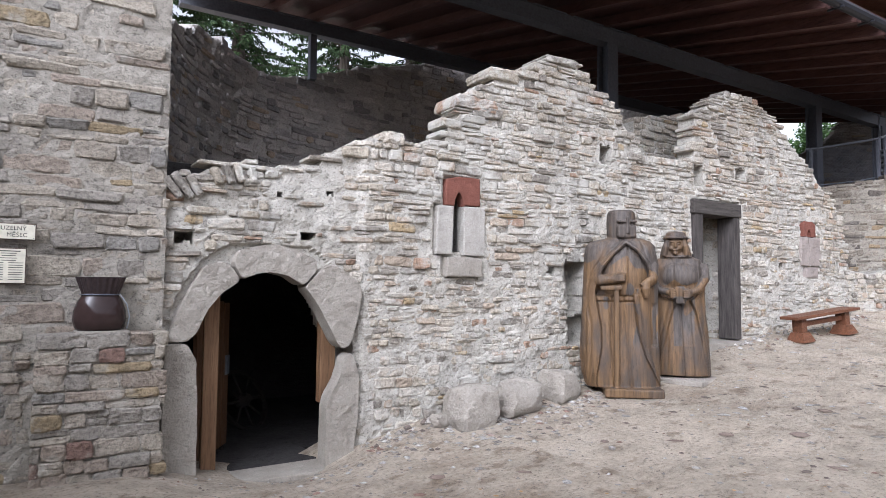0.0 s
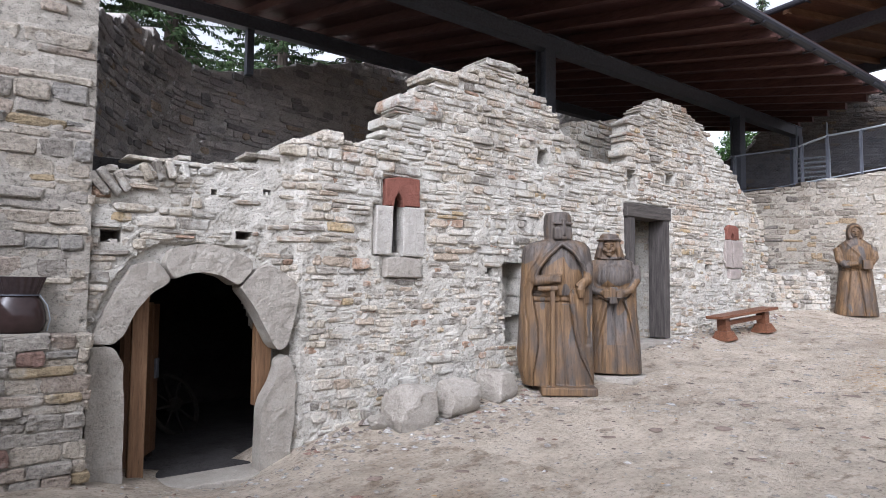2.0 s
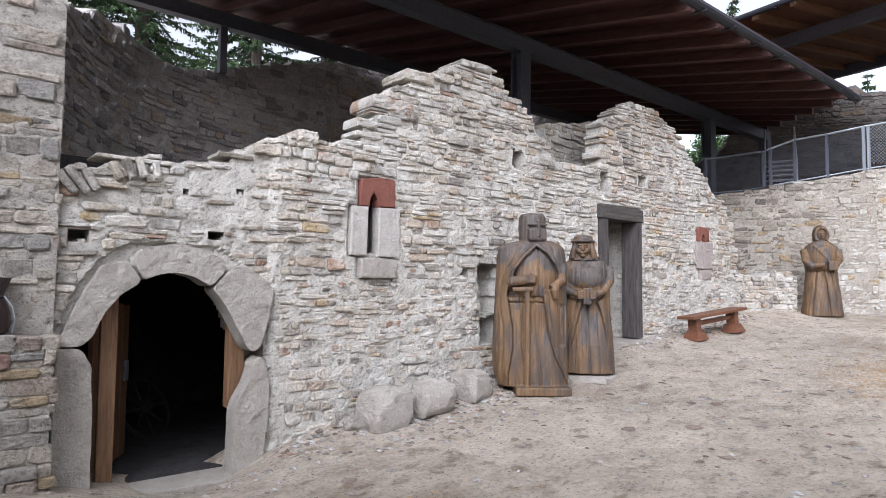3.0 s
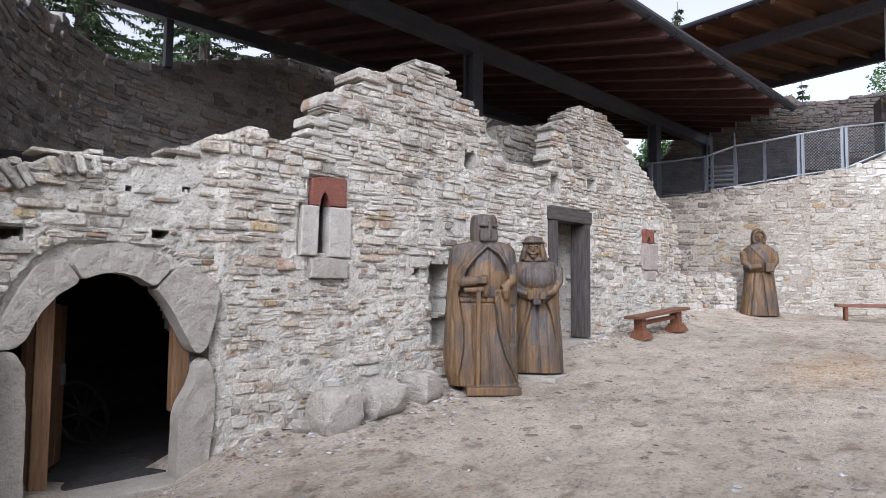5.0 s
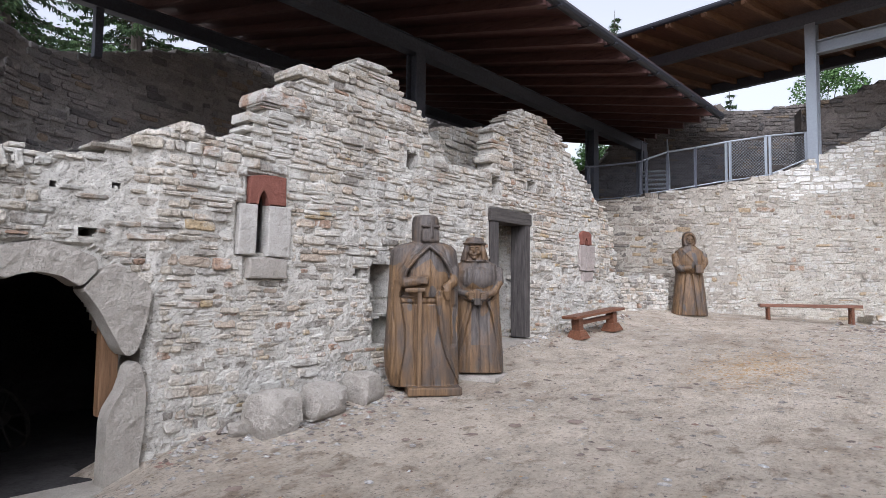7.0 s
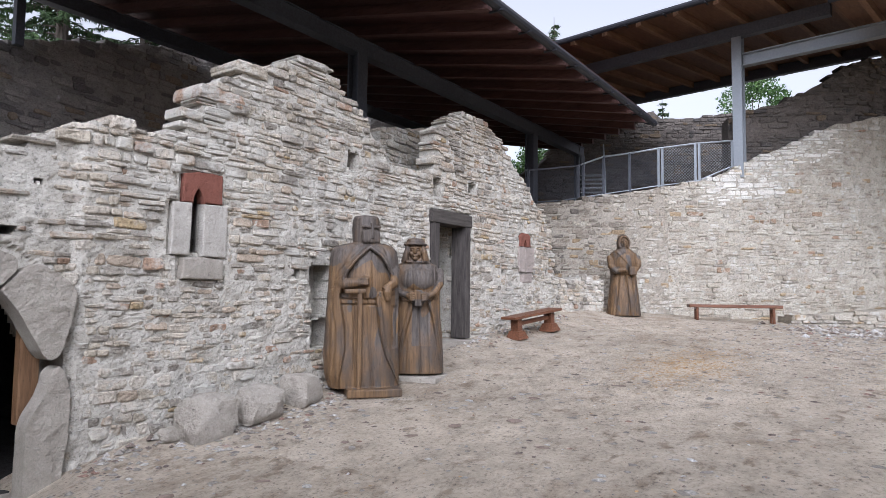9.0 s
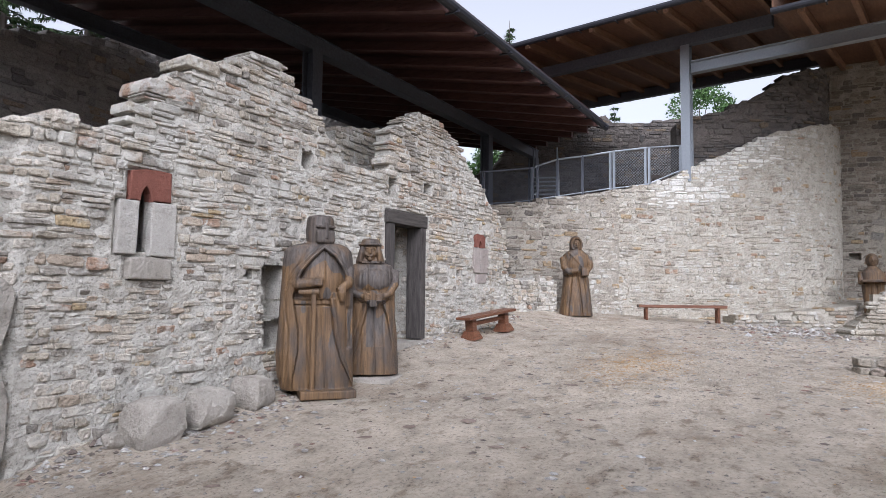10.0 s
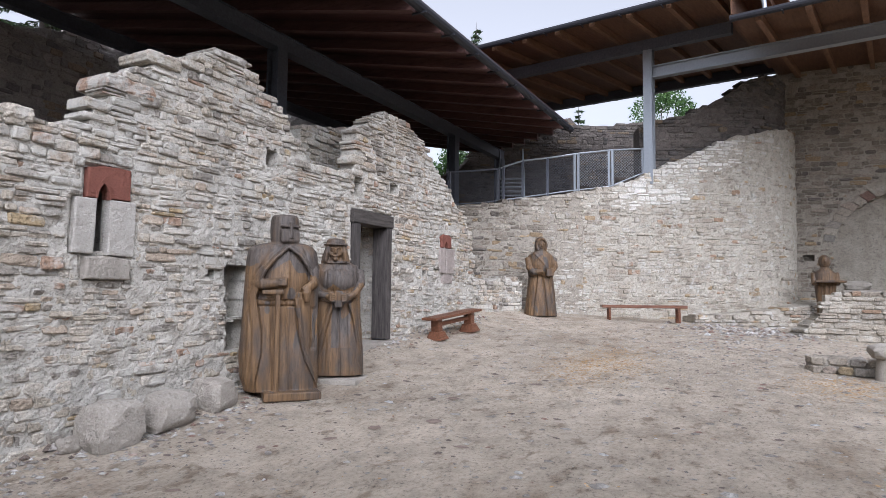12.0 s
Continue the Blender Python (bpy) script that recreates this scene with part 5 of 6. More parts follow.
for _ in range(420):
    spots.append((rng.gauss(4.2, 0.9), 5.55 - abs(rng.gauss(0, 0.5)), rng.uniform(0.015, 0.06), rng.uniform(0.25, 0.5)))
for _ in range(260):
    spots.append((1.6 + 12 * rng.random() ** 1.2, rng.uniform(-1.5, 5.0), rng.uniform(0.03, 0.09), rng.uniform(0.12, 0.25)))
for _ in range(700):
    spots.append((rng.gauss(12.5, 1.8), rng.gauss(0.7, 1.1), rng.uniform(0.015, 0.06), rng.uniform(0.2, 0.4)))
for _ in range(130):
    spots.append((rng.uniform(1.5, 14), rng.uniform(0, 5), rng.uniform(0.03, 0.07), 0.22))
for _ in range(420):
    spots.append((rng.gauss(16.0, 1.0), rng.gauss(0.6, 0.8), rng.uniform(0.02, 0.10), rng.uniform(0.4, 0.7)))
scatter("loose_stones", spots, MAT["pebble"], "loose stone chips and pebbles on the earth", "stones", 5)
MAT["straw"] = plain("dry_leaf_litter", (0.45, 0.285, 0.13), 0.9)
litter = [(rng.gauss(9.3, 0.8), rng.gauss(2.3, 0.35), rng.uniform(0.012, 0.032), 0.12) for _ in range(1700)] + [(rng.gauss(9.4, 0.5), rng.gauss(-0.7, 0.35), rng.uniform(0.012, 0.032), 0.12) for _ in range(800)]
litter += [(1 + 12 * rng.random(), rng.uniform(-2, 5.4), rng.uniform(0.01, 0.026), 0.15) for _ in range(260)]
scatter("leaf_litter", litter, MAT["straw"], "thin scatter of dry brown leaves and straw", "litter", 6)

MAT["red_flags"] = dressed_material("brownish_flat_stone", (0.19, 0.135, 0.105), (0.30, 0.235, 0.19))
flags = [(2.75, 4.3, 0.12, 0.1), (4.75, 3.6, 0.1, 0.1), (5.15, 3.4, 0.13, 0.08), (4.3, 4.0, 0.07, 0.12), (5.6, 3.0, 0.16, 0.07), (3.3, 3.9, 0.08, 0.1), (6.4, 3.2, 0.12, 0.08), (7.5, 2.6, 0.14, 0.07), (5.0, 2.4, 0.1, 0.08)]
scatter("half_buried_stones", flags, MAT["red_flags"], "flat brownish stones half buried in the earth", "stones", 9)


# ---- pedestal with the jar, signs ----
pedestal = tagged(part("stone_pedestal", box((0.085, FACE - 0.235, -0.05), (0.915, FACE + 0.05, 1.16)), MAT["beige_mortar"]), "low rubble stone plinth built against the tall wall", "plinth")
ped_front = Path([(0.06, FACE - 0.235), (0.94, FACE - 0.235)])


def brown_jar():
    MAT["jar"] = plain("dark_brown_glazed_ceramic", (0.035, 0.022, 0.02), 0.12)
    root = thing("pottery_jar", pose(0.48, FACE - 0.1, 1.215), "dark brown glazed jar with pleated metal collar on the plinth", "jar")
    pot = bmesh.new()
    carve(pot, [(z, lambda t, r=r: (r * math.cos(t), r * 0.72 * math.sin(t))) for z, r in ((0.02, 0.02), (0.02, 0.15), (0.04, 0.172), (0.1, 0.188), (0.17, 0.182), (0.24, 0.16), (0.28, 0.135), (0.30, 0.125))], 40)
    part("pot", pot, MAT["jar"], root, smooth=True)
    col = bmesh.new()
    carve(col, [(z, lambda t, r=r, w=w: ((r + w * math.cos(t * 22)) * math.cos(t), (r + w * math.cos(t * 22)) * 0.72 * math.sin(t))) for z, r, w in ((0.295, 0.125, 0.0), (0.30, 0.128, 0.002), (0.36, 0.148, 0.004), (0.43, 0.172, 0.006), (0.432, 0.16, 0.004), (0.36, 0.13, 0.0))], 132)
    part("collar", col, MAT["jar_metal"], root, "dark pleated sheet metal collar")
    band = bmesh.new()
    add_tube(band, [(0.14 * math.cos(a), 0.102 * math.sin(a), 0.296) for a in (2 * math.pi * i / 32 for i in range(33))], 0.006, 6, False)
    part("wire_band", band, MAT["steel_dark"], root)
    wire = bmesh.new()
    add_tube(wire, [(0.13, -0.06, 0.296), (0.18, -0.08, 0.22), (0.2, -0.08, 0.12), (0.185, -0.06, 0.03)], 0.005, 6)
    part("wire_handle", wire, MAT["galvanised"], root)
    part("slate", box((-0.17, -0.14, -0.005), (0.2, 0.14, 0.018), 0.004), MAT["dressed"], root, "thin stone slab")


MAT["jar_metal"] = metal_material("dark_rusty_sheet", (0.06, 0.045, 0.045), 0.45, 0.6)
brown_jar()


def text_part(name, body, size, m, material, parent):
    cu = bpy.data.curves.new(name, "FONT")
    cu.body, cu.size, cu.extrude, cu.align_x, cu.align_y = body, size, 0.0008, "CENTER", "CENTER"
    tmp = bpy.data.objects.new(name, cu)
    scene.collection.objects.link(tmp)
    me = bpy.data.meshes.new_from_object(tmp.evaluated_get(bpy.context.evaluated_depsgraph_get()))
    bpy.data.objects.remove(tmp)
    me.materials.append(material)
    ob = new(name, me)
    ob.parent = parent
    ob.matrix_local = m
    return ob


def signs():
    ink, paper, rim = plain("black_ink", (0.03, 0.028, 0.025)), plain("aged_cream_board", (0.62, 0.58, 0.47)), plain("dark_sign_rim", (0.09, 0.06, 0.045))
    root = thing("name_sign", pose(-0.125, FACE - 0.05, 1.975, 90, 0, 0), "cream wooden name board with black lettering on the wall", "sign")
    part("board", box((-0.165, -0.062, 0.0), (0.165, 0.062, 0.012), 0.003), rim, root)
    part("sign_face", box((-0.158, -0.055, 0.0125), (0.158, 0.055, 0.015)), paper, root)
    text_part("lettering", "KOUZELNÝ", 0.043, pose(-0.01, 0.023, 0.0155), ink, root)
    text_part("lettering", "MĚŠEC", 0.043, pose(0.045, -0.026, 0.0155), ink, root)
    for i, (x, y) in enumerate(((-0.15, 0.048), (0.15, 0.048), (-0.15, -0.048), (0.15, -0.048))):
        sc = bmesh.new()
        add_tube(sc, [(x, y, 0.015), (x, y, 0.018)], 0.004, 8)
        part("screw", sc, MAT["steel_dark"], root)
    price = thing("notice_board", pose(-0.125, FACE - 0.05, 1.72, 90, 0, 0), "framed cream notice with small unreadable print on the wall", "sign")
    part("board", box((-0.11, -0.132, 0.0), (0.11, 0.132, 0.01), 0.003), rim, price)
    part("sign_face", box((-0.104, -0.126, 0.0105), (0.104, 0.126, 0.013)), paper, price)
    rng = random.Random(4)
    for i in range(13):
        y = 0.11 - i * 0.0175
        bars = bmesh.new()
        w = 0.09 if i == 0 else rng.uniform(0.05, 0.09)
        if i < 5:
            add_box(bars, (-w * 0.8, y - (0.004 if i == 0 else 0.0022), 0.0135), (w * 0.8, y + 0.0022, 0.0142))
        else:
            add_box(bars, (-0.09, y - 0.0022, 0.0135), (-0.03, y + 0.0022, 0.0142))
            add_box(bars, (0.0, y - 0.0022, 0.0135), (0.09, y + 0.0022, 0.0142))
        part("print_bar", bars, ink, price)


signs()


# ---- railing on the far wall ----
def railing():
    root = thing("railing", pose(0, 0, 0), "galvanised steel railing with wire mesh panels on the wall top, left stretch darker to carry roof shade", "railing")
    RAIL = [(1.6, 4.68), (2.3, 4.74), (3.03, 4.83), (3.18, 4.89), (3.74, 5.10), (4.45, 5.23), (5.22, 5.39), (6.19, 5.54), (7.12, 5.62)]
    off = -0.3

    def at(s, z):
        return far_path.at(s, off, z)

    # left stretch is dark steel, partly to carry the roof's shade in colour
    for name, lift, r in (("top_rail", None, 0.024), ("bottom_rail", 0.05, 0.016)):
        for a, c, m in ((1.6, 3.1, "steel_dark"), (3.1, 7.14, "galvanised")):
            run = [a + (c - a) * i / 30 for i in range(31)]
            rail = bmesh.new()
            add_tube(rail, [at(s, lerp_at(RAIL, s) if lift is None else lerp_at(FAR_TOP, s) + lift) for s in run], r, 8)
            part(name, rail, MAT[m], root)
    stops = [1.7, 3.03, 3.18, 3.74, 4.45, 5.21, 5.31, 6.17, 6.27, 7.1]
    for s in stops:
        post = bmesh.new()
        a, c = at(s, lerp_at(FAR_TOP, s) - 0.2), at(s, lerp_at(RAIL, s))
        add_box(post, (a.x - 0.028, a.y - 0.028, a.z), (a.x + 0.028, a.y + 0.028, c.z))
        part("post", post, MAT["galvanised" if s > 5 else "steel_dark"], root)
    for s0, s1 in zip(stops, stops[1:]):
        if s1 - s0 < 0.3:
            continue
        mesh = bmesh.new()
        lo, hi = lerp_at(FAR_TOP, (s0 + s1) / 2) + 0.09, lerp_at(RAIL, (s0 + s1) / 2) - 0.05
        n = round((s1 - s0) / 0.075)
        h = hi - lo
        for i in range(-round(h / 0.075), n):
            for sgn in (1, -1):
                a, c = s0 + i * 0.075, s0 + i * 0.075 + h
                u0, u1 = max(a, s0), min(c, s1)
                if u1 <= u0:
                    continue
                z0, z1 = lo + (u0 - a), lo + (u1 - a)
                if sgn < 0:
                    u0, u1 = s0 + s1 - u0, s0 + s1 - u1
                add_tube(mesh, [at(u0, z0), at(u1, z1)], 0.0035, 4, False)
        part("wire_mesh", mesh, MAT["galvanised" if s0 > 5 else "steel_dark"], root, "diamond wire mesh panel")
    st = thing("metal_stair", pose(17.4, 6.85, 3.8, 0, 0, -68), "small open metal stair behind the railing", "stair")
    for i in range(9):
        part("tread", box((-0.35, 0.22 * i, 0.17 * (i + 1) - 0.03), (0.35, 0.22 * i + 0.24, 0.17 * (i + 1)), 0.003), MAT["galvanised"], st)
    for x in (-0.37, 0.37):
        sb = bmesh.new()
        add_tube(sb, [(x, 0.0, 0.05), (x, 1.95, 1.5)], [(0.015, 0.09)] * 2, 6)
        part("stringer", sb, MAT["steel_dark"], st)
        hr = bmesh.new()
        add_tube(hr, [(x, 0.0, 0), (x, 0.0, 1.05), (x, 1.95, 2.5), (x, 1.95, 1.5)], 0.02, 6)
        part("handrail", hr, MAT["galvanised"], st)


railing()

# ---- low walls on the court's right side ----
stub_path = Path([(12.6, 6.2), (13.3, 5.95), (14.15, 5.75), (14.5, 5.45)])
wall_stub = wall_core("wall_low_stub", stub_path, lambda s: 1.98 + 0.04 * math.sin(s * 5), lambda s: 0.9, 0.5, MAT["white_mortar"], "low rubble wall stub joining the far wall", 0.07, None, 0.02)
low_path = Path([(15.7, -0.45), (15.9, -0.82), (15.9, -4.5)])
LOW_TOP = [(0, 0.85), (0.18, 1.1), (0.42, 1.3), (0.43, 1.7), (3, 1.72), (5, 1.75)]
wall_low = wall_core("wall_low", low_path, lambda s: lerp_at(LOW_TOP, s), lambda s: 0.5, 0.6, MAT["far_mortar"], "low dry-laid rubble wall with level top", 0.07, None, 0.015)
step_path = Path([(10.75, -0.36), (10.6, -0.43), (10.5, -1.25), (10.5, -2.6)])


def step_base(s):
    p = step_path.at(s, 0, 0)
    return ground_z(p.x, p.y)


wall_step = wall_core("wall_low_step", step_path, lambda s: step_base(s) + 0.22, lambda s: step_base(s) - 0.1, 0.5, MAT["beige_mortar"], "knee-low edging of grey stones in the earth", 0.06, None, 0.015)
base_path = smooth_path([(17.35, 1.9), (18.0, 0.75), (18.8, -0.2), (19.9, -0.85), (21.5, -1.0)])
wall_ledge = wall_core("wall_foot_ledge", base_path, lambda s: 1.12 + 0.09 * s, lambda s: 0.6, 0.8, MAT["far_mortar"], "battered stone footing of the round tower", 0.08, None, 0.03)


def stone_post():
    x, y = 10.3, -1.24
    root = thing("mushroom_stone", pose(x, y, ground_z(x, y) - 0.02), "short grey stone post with rounded cap", "stone post")
    b = bmesh.new()
    carve(b, [(z, lambda t, r=r: (r * math.cos(t), r * math.sin(t))) for z, r in ((0, 0.13), (0.2, 0.11), (0.34, 0.11))], 24)
    part("shaft", b, MAT["dressed"], root)
    b = bmesh.new()
    boulder_mesh(b, (0, 0, 0.40), (0.19, 0.19, 0.11), 2.0, 0.2)
    part("cap", b, MAT["dressed"], root, smooth=True)


stone_post()
for x, y, z, r in ((20.6, -2.0, 1.62, (0.35, 0.5, 0.22)), (20.9, -1.95, 1.95, (0.2, 0.36, 0.13))):
    b = bmesh.new()
    boulder_mesh(b, (0, 0, 0), r, x, 0.8)
    ob = part("stone_block", b, MAT["dressed"], smooth=True)
    ob.matrix_world = pose(x, y, z)
    tagged(ob, "grey squared stone block stacked before the blind arch", "stone block", "stacked blocks")
platform = box((19.9, -4.5, 0.4), (22.4, -1.55, 1.42), 0.03)
tagged(part("floor_platform", platform, MAT["far_mortar"]), "low stone platform below the blind arch", "platform", kind="structure")


# ---- trees outside the walls ----
def leaf_mat(name, a, c):
    m, n, l, b = nodes_of(name, 0.7)
    own = n.new("ShaderNodeNewGeometry").outputs["Random Per Island"]
    l.new(ramp(n, l, own, [(0.0, a), (1.0, c)]), b.inputs["Base Color"])
    return m


MAT["needles"] = leaf_mat("spruce_needles", (0.022, 0.045, 0.018), (0.07, 0.11, 0.04))
MAT["leaves"] = leaf_mat("green_leaves", (0.035, 0.08, 0.02), (0.11, 0.19, 0.06))
MAT["bark"] = wood_material("grey_brown_bark", (0.05, 0.04, 0.032), (0.12, 0.1, 0.085), (6, 6, 1), 0.9)


def spruce(x, y, z, h, seed, base=0.12):
    rng = random.Random(seed)
    root = thing("spruce_tree", pose(x, y, z), "tall dark green spruce with drooping branches behind the walls", "tree", "trees round the ruin")
    tr = bmesh.new()
    add_tube(tr, [(0, 0, 0), (0.05, 0, h * 0.5), (0, 0.04, h)], [h * 0.016, h * 0.010, 0.01], 10)
    part("trunk", tr, MAT["bark"], root)
    verts, faces = [], []
    limbs = bmesh.new()
    lev = h * base
    while lev < h * 0.98:
        reach = (h - lev) * 0.24 + 0.15
        for b in range(rng.randint(5, 7)):
            a, L = rng.uniform(0, 6.28), reach * rng.uniform(0.7, 1.1)
            pts = []
            for i in range(6):
                f = i / 5
                pts.append(Vector((math.cos(a) * L * f, math.sin(a) * L * f, lev + L * (0.12 * f - 0.38 * f * f + 0.16 * f ** 4))))
            add_tube(limbs, pts, [0.03, 0.025, 0.02, 0.014, 0.009, 0.004], 4, False)
            n = int(L * 75)
            for i in range(n):
                f = rng.uniform(0.15, 1) * 4.999
                p = pts[int(f)].lerp(pts[int(f) + 1], f % 1)
                side = Vector((-math.sin(a), math.cos(a), 0)) * rng.uniform(-1, 1) * 0.35 * (1.1 - f / 5)
                d = (Vector((math.cos(a), math.sin(a), 0)) * rng.uniform(0.0, 0.7) + side.normalized() * rng.uniform(0.2, 1) + Vector((0, 0, rng.uniform(-1.2, 0.05)))).normalized() * rng.uniform(0.08, 0.22)
                w = d.cross(Vector((rng.uniform(-1, 1), rng.uniform(-1, 1), rng.uniform(-1, 1)))).normalized() * rng.uniform(0.009, 0.02)
                q = p + side * 0.4
                k = len(verts)
                verts += [q - w, q + w, q + d * 0.6 + w * 1.3, q + d, q + d * 0.6 - w * 1.3]
                faces.append((k, k + 1, k + 2, k + 3, k + 4))
        lev += rng.uniform(0.2, 0.36)
    part("limbs", limbs, MAT["bark"], root)["kind"] = "stuff"
    link_mesh("crown", verts, faces, MAT["needles"], root)


def broadleaf(x, y, z, h, r, seed, n=5000, leaf=1.0):
    rng = random.Random(seed)
    root = thing("broadleaf_tree", pose(x, y, z), "green leafy tree standing outside the castle wall", "tree", "trees round the ruin")
    tr = bmesh.new()
    add_tube(tr, [(0, 0, 0), (0.1, 0, h * 0.4), (0, 0.1, h * 0.8)], [0.18, 0.13, 0.04], 10)
    clumps = []
    for i in range(16):
        a, e = rng.uniform(0, 6.28), rng.uniform(-0.3, 1)
        p = Vector((math.cos(a) * r * rng.uniform(0.3, 0.85), math.sin(a) * r * rng.uniform(0.3, 0.85), h * 0.7 + e * h * 0.28))
        clumps.append((p, r * rng.uniform(0.2, 0.42)))
        add_tube(tr, [(0.05, 0.02, h * rng.uniform(0.3, 0.55)), p * 0.6 + Vector((0, 0, h * 0.25)), p], [0.06, 0.035, 0.01], 6, False)
    part("trunk", tr, MAT["bark"], root)
    verts, faces = [], []
    for i in range(n):
        c, rr = rng.choice(clumps)
        d = Vector((rng.gauss(0, 1), rng.gauss(0, 1), rng.gauss(0, 1))).normalized() * rr * rng.uniform(0.5, 1.1)
        p = c + d
        u = Vector((rng.uniform(-1, 1), rng.uniform(-1, 1), rng.uniform(-1, 1))).normalized() * rng.uniform(0.08, 0.15) * leaf
        w = u.cross(Vector((rng.uniform(-1, 1), rng.uniform(-1, 1), rng.uniform(-1, 1)))).normalized() * 0.055 * leaf
        k = len(verts)
        verts += [p, p + u * 0.5 + w, p + u, p + u * 0.5 - w]
        faces.append((k, k + 1, k + 2, k + 3))
    link_mesh("crown", verts, faces, MAT["leaves"], root)


spruce(2.7, 20, 1.0, 19, 1, 0.35)
spruce(5.6, 21.5, 1.0, 20, 2, 0.35)
spruce(9.0, 20.5, 1.0, 17, 3, 0.35)
spruce(12.5, 22.0, 1.0, 18, 4, 0.35)
broadleaf(7.8, 24.0, 1.0, 9.0, 3.0, 5)
broadleaf(27.5, 15.0, 2.0, 6.5, 2.2, 6, 9000, 1.0)
broadleaf(38, 6.0, 2.0, 11.0, 2.6, 7, 9000, 1.1)
spruce(33, 15.2, 2.0, 15.4, 8)
spruce(36, 10.0, 0.5, 12.1, 9)
broadleaf(39, 1.6, 2.0, 11.5, 3.2, 10, 8000, 1.1)

# ---- stones of the walls ----
def lime_patch(s, z):
    """Fresh lime wash on the sloping upper part of the repaired wall, a few old stones elsewhere."""
    drop = far_top(s + SPLIT) - z + 0.5 * noise.noise(Vector((s * 1.1, z * 1.3, 6)))
    if 0.9 < s < 4.3 and drop < 1.05 - 0.3 * abs(s - 2.6):
        return "lime"
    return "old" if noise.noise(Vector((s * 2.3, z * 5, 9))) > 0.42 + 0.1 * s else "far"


masonry(wall_main, main_path, main_top, main_bottom, "white", 11, (0.042, 0.125), (0.09, 0.4), (0.004, 0.03), lambda s, z: no_rubble(s, z) or low_zone(s, z), (1.2, 4.6), 170, 5, 4, 0.008, plastered, 0.26, 0.08, 0.005, 0.3, 0.8, 0.08)
masonry(wall_main, main_path, lambda s: min(main_top(s), 2.2), main_bottom, "white", 41, (0.05, 0.15), (0.1, 0.36), (-0.006, 0.02), lambda s, z: no_rubble(s, z) or not low_zone(s, z), (1.9, 4.6), 130, 6, 5, 0.011, lambda s, z: 0.12, 0.1, 0.12, 0.002, 0.3)
REVEAL = Path([(9.09, 6.62), (9.09, 6.03)])
masonry(wall_main, REVEAL, lambda s: 2.75, lambda s: 0.85, "white", 12, (0.07, 0.14), (0.12, 0.3), (0.01, 0.03))
masonry(wall_left, left_path, lambda s: 5.0, lambda s: 0.0, "beige", 13, (0.06, 0.17), (0.16, 0.62), (-0.002, 0.014), lambda s, z: s < 5.0 or 6.07 < s < 6.93 and z < 1.1, (5.4, 7), 300, 6, 4, 0.007, lambda s, z: 0.03 + (0.3 if z > 3.2 and s > 6.3 else 0), 0.1, 0.06, -0.006, 0.25, 0.8, 0.12)
masonry(pedestal, ped_front, lambda s: 1.21, lambda s: 0.08, "beige", 14, (0.07, 0.15), (0.14, 0.42), (0.008, 0.04), None, (0, 1), 80, 6, 5, 0.012, None, 0.27, 0.03, -0.008, 0.25, 1.0)
masonry(wall_leaf, LEAF, lambda s: 4.2 + 0.2 * s, lambda s: 3.0, "far", 31, (0.08, 0.16), (0.15, 0.4), cap_back=0.3)
masonry(wall_curved, curved_path, curve_top, lambda s: 2.4, "brown", 15, (0.1, 0.2), (0.2, 0.6), (0.005, 0.05), lambda s, z: s > 15, (2, 8), 120, 4, 4, 0.015, lambda s, z: 0.15, 0.3)
# darker stones thin out rightward: a roof-shade gradient painted through stone colours
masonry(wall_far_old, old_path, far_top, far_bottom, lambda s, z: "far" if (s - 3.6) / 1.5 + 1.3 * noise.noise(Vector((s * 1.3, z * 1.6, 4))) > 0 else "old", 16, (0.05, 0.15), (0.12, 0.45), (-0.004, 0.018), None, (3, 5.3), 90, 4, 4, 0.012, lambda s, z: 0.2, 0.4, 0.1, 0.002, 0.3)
masonry(wall_far, new_path, lambda s: far_top(s + SPLIT), lambda s: far_bottom(s + SPLIT), lime_patch, 26, (0.05, 0.15), (0.12, 0.46), (-0.002, 0.018), None, (0, 3.2), 200, 4, 4, 0.012, lambda s, z: 0.08 + (0.4 if s > 4.8 else 0), 0.4, 0.1, 0.002, 0.3)
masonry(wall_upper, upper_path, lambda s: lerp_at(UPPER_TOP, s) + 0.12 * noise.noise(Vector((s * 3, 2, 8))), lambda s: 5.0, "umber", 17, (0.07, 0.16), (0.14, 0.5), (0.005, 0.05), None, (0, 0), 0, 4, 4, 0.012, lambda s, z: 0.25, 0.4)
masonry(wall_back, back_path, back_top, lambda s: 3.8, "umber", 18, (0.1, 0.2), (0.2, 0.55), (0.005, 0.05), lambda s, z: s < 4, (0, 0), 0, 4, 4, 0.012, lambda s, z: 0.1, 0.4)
masonry(wall_arch, arch_path, lambda s: 8.9, lambda s: 1.3, "old", 19, (0.09, 0.17), (0.18, 0.5), (0.004, 0.03), lambda s, z: s > 5 or blind_arch(s, z) or (s - 3.92) ** 2 + ((z - 3.1) * 1.3) ** 2 < 8.4 and z > 3.1, (0, 0), 0, 4, 4, 0.01, lambda s, z: 0.25)
masonry(wall_stub, stub_path, lambda s: 1.98, lambda s: 1.0, "white", 20, (0.07, 0.15), (0.12, 0.34), (0.01, 0.04), None, (0, 3), 100, 4, 4, 0.01, None, 0.4)
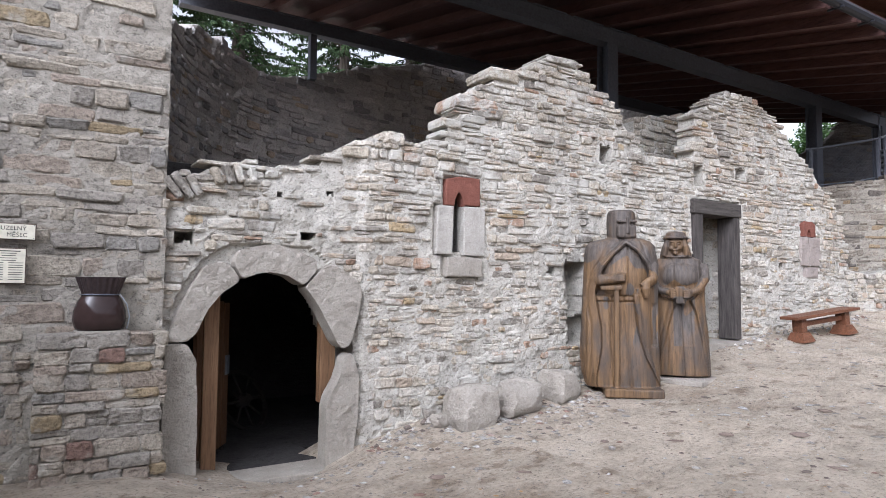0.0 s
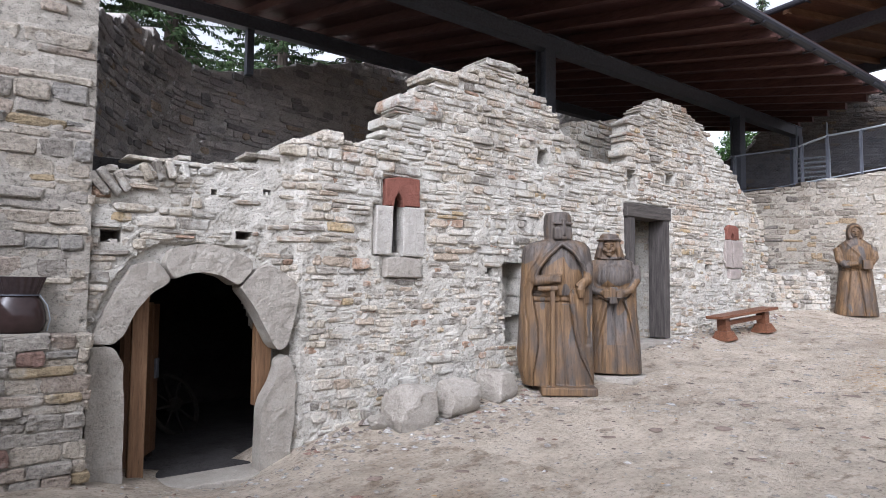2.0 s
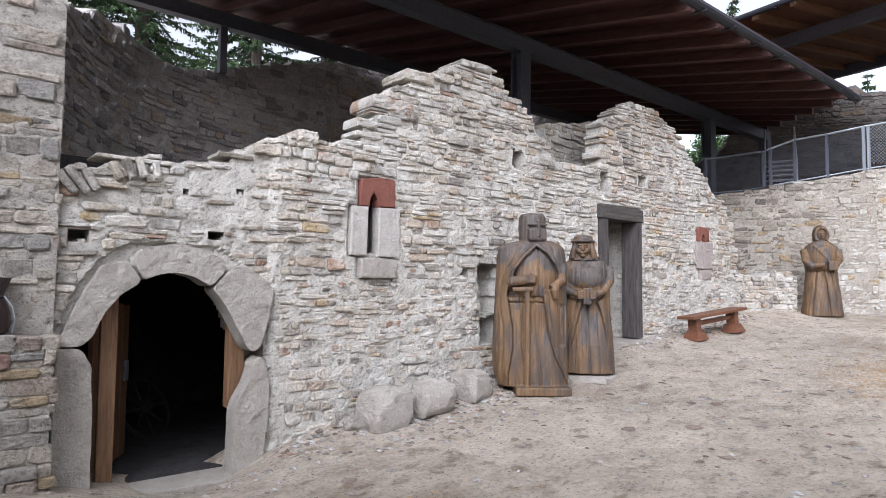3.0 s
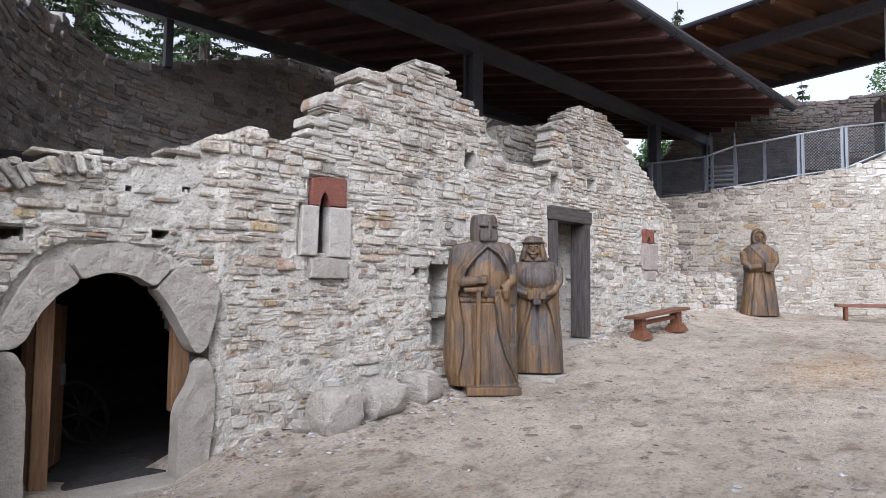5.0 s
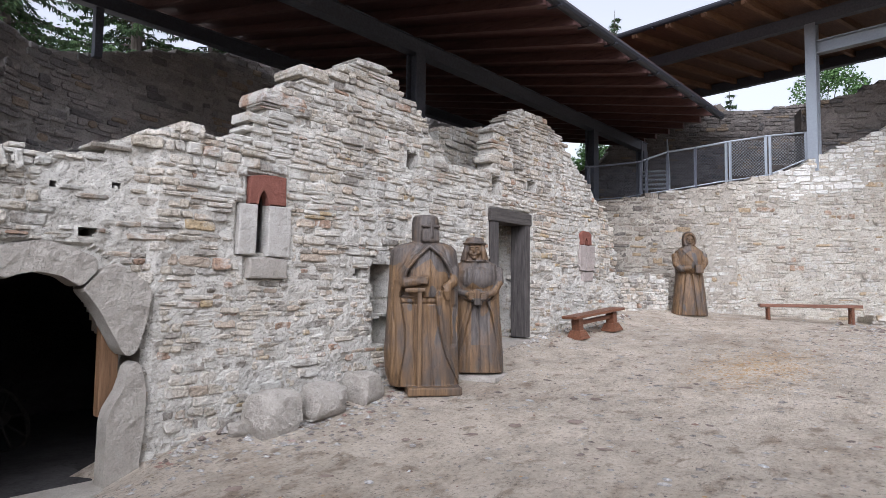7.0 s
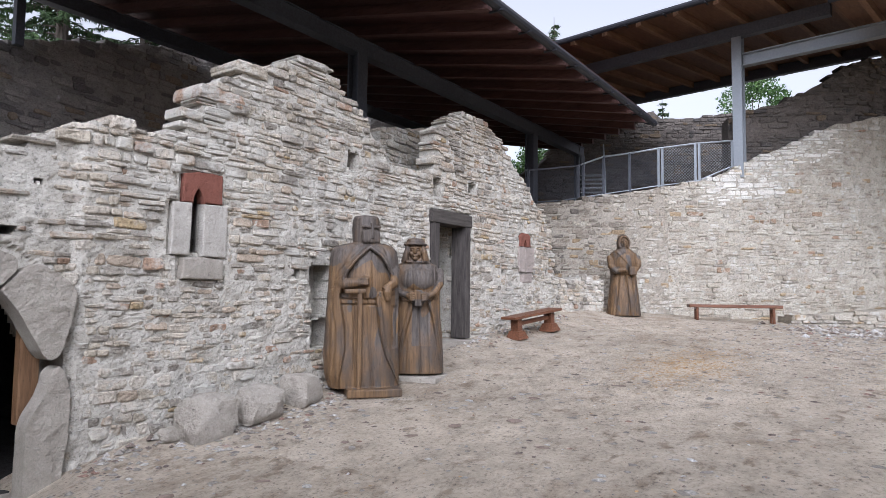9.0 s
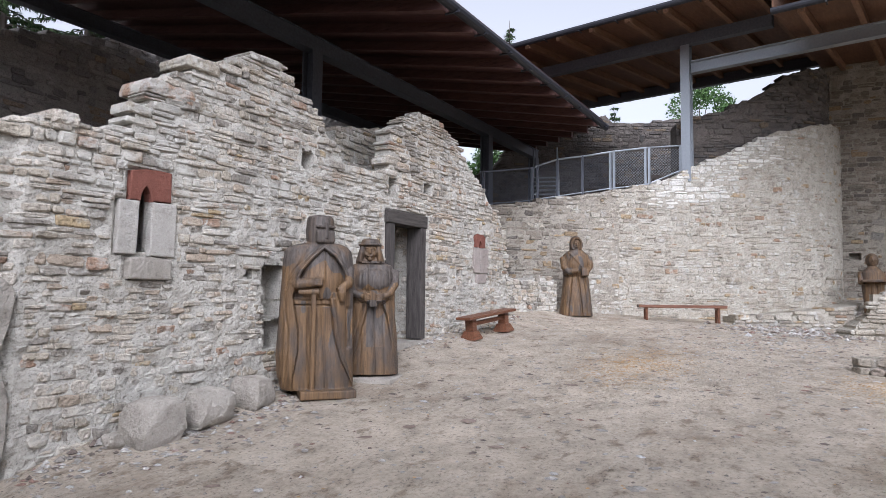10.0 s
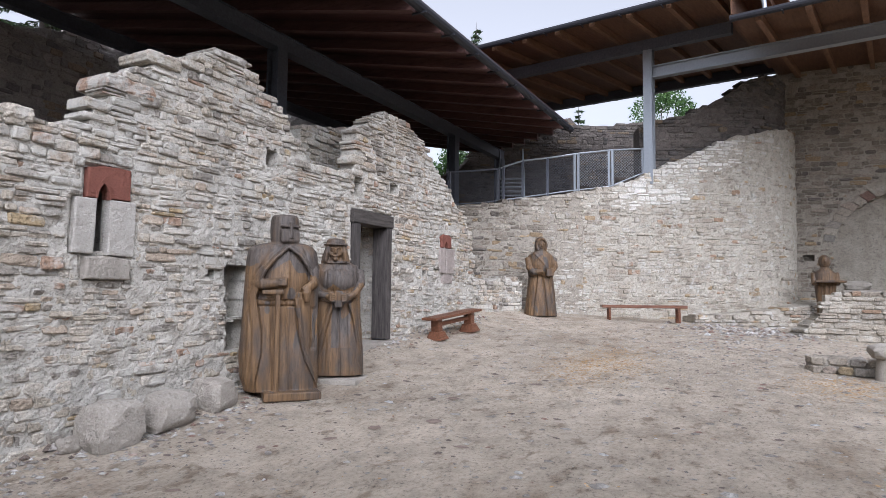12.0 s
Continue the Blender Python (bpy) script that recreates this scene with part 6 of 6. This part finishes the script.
masonry(wall_low, low_path, lambda s: lerp_at(LOW_TOP, s), lambda s: 0.6, "far", 22, (0.07, 0.16), (0.16, 0.45), (0.01, 0.04), lambda s, z: s > 3.2, (0, 3), 120, 5, 4, 0.01, None, 0.5)
masonry(wall_step, step_path, lambda s: step_base(s) + 0.22, step_base, "beige", 23, (0.1, 0.13), (0.16, 0.4), (0.01, 0.05), None, (0, 3), 60, 5, 4, 0.012, None, 0.4)
masonry(wall_ledge, base_path, lambda s: 1.1 + 0.09 * s, lambda s: 0.7, "far", 24, (0.07, 0.15), (0.14, 0.4), (0.01, 0.05), None, (0, 0), 0, 4, 4, 0.012, lambda s, z: 0.3, 0.4)


def slanted_stones():
    """Remains of a vault's springing on top of the wall over the cellar door."""
    rng = random.Random(3)
    for x, z, lean, ln in ((1.0, 2.42, -40, 0.24), (1.08, 2.44, -37, 0.26), (1.18, 2.45, -30, 0.2), (1.36, 2.55, -26, 0.16), (1.46, 2.58, -22, 0.19), (1.55, 2.6, -15, 0.18), (1.68, 2.6, -6, 0.16)):
        line = Path([(-ln / 2, 0), (ln / 2, 0)])
        v, f = stone_mesh(line, 0, ln, -0.035, 0.035, 0.02, 0.3, rng, 5, 4, 0.012, 0.3)
        ob = link_mesh("stone", v, f, MAT["white_one"], wall_main)
        ob.matrix_world = pose(x, FACE + 0.015 + rng.uniform(-0.02, 0.02), z, 0, lean + 90, 0)
    # large loose slabs left on the ragged crest
    for s0, s1, z0, z1, out in ((2.93, 3.5, 3.55, 3.72, 0.06), (3.38, 3.82, 3.97, 4.1, 0.05), (3.8, 4.13, 4.06, 4.17, 0.04), (4.23, 4.75, 4.33, 4.43, 0.05), (3.16, 3.57, 3.5, 3.61, 0.06), (2.04, 2.28, 3.04, 3.17, 0.05),
                                (4.0, 4.44, 4.17, 4.27, 0.04), (4.7, 4.96, 4.22, 4.32, 0.05)):
        v, f = stone_mesh(main_path, s0, s1, z0, z1, out, 0.42, rng, 9, 6, 0.02, 0.18)
        link_mesh("stone", v, f, MAT["white_one"], wall_main)
    for k in range(27):
        a0, a1 = (math.pi * (0.03 + 0.94 * (k + j) / 27) for j in (0.04, 0.96))
        poly = []
        for r, a in ((2.6, a0), (2.88 + 0.08 * (k % 3), a0), (2.9 + 0.06 * (k % 2), a1), (2.6, a1)):
            poly.append((3.92 - r * math.cos(a), 3.1 + r * math.sin(a) / 1.45))
        v = [arch_path.at(s, d, z) for d in (0.05, -0.3) for s, z in poly]
        link_mesh("voussoir", v, [(0, 1, 2, 3), (7, 6, 5, 4), (0, 4, 5, 1), (1, 5, 6, 2), (2, 6, 7, 3), (3, 7, 4, 0)], MAT["beige_one"], wall_arch)


slanted_stones()
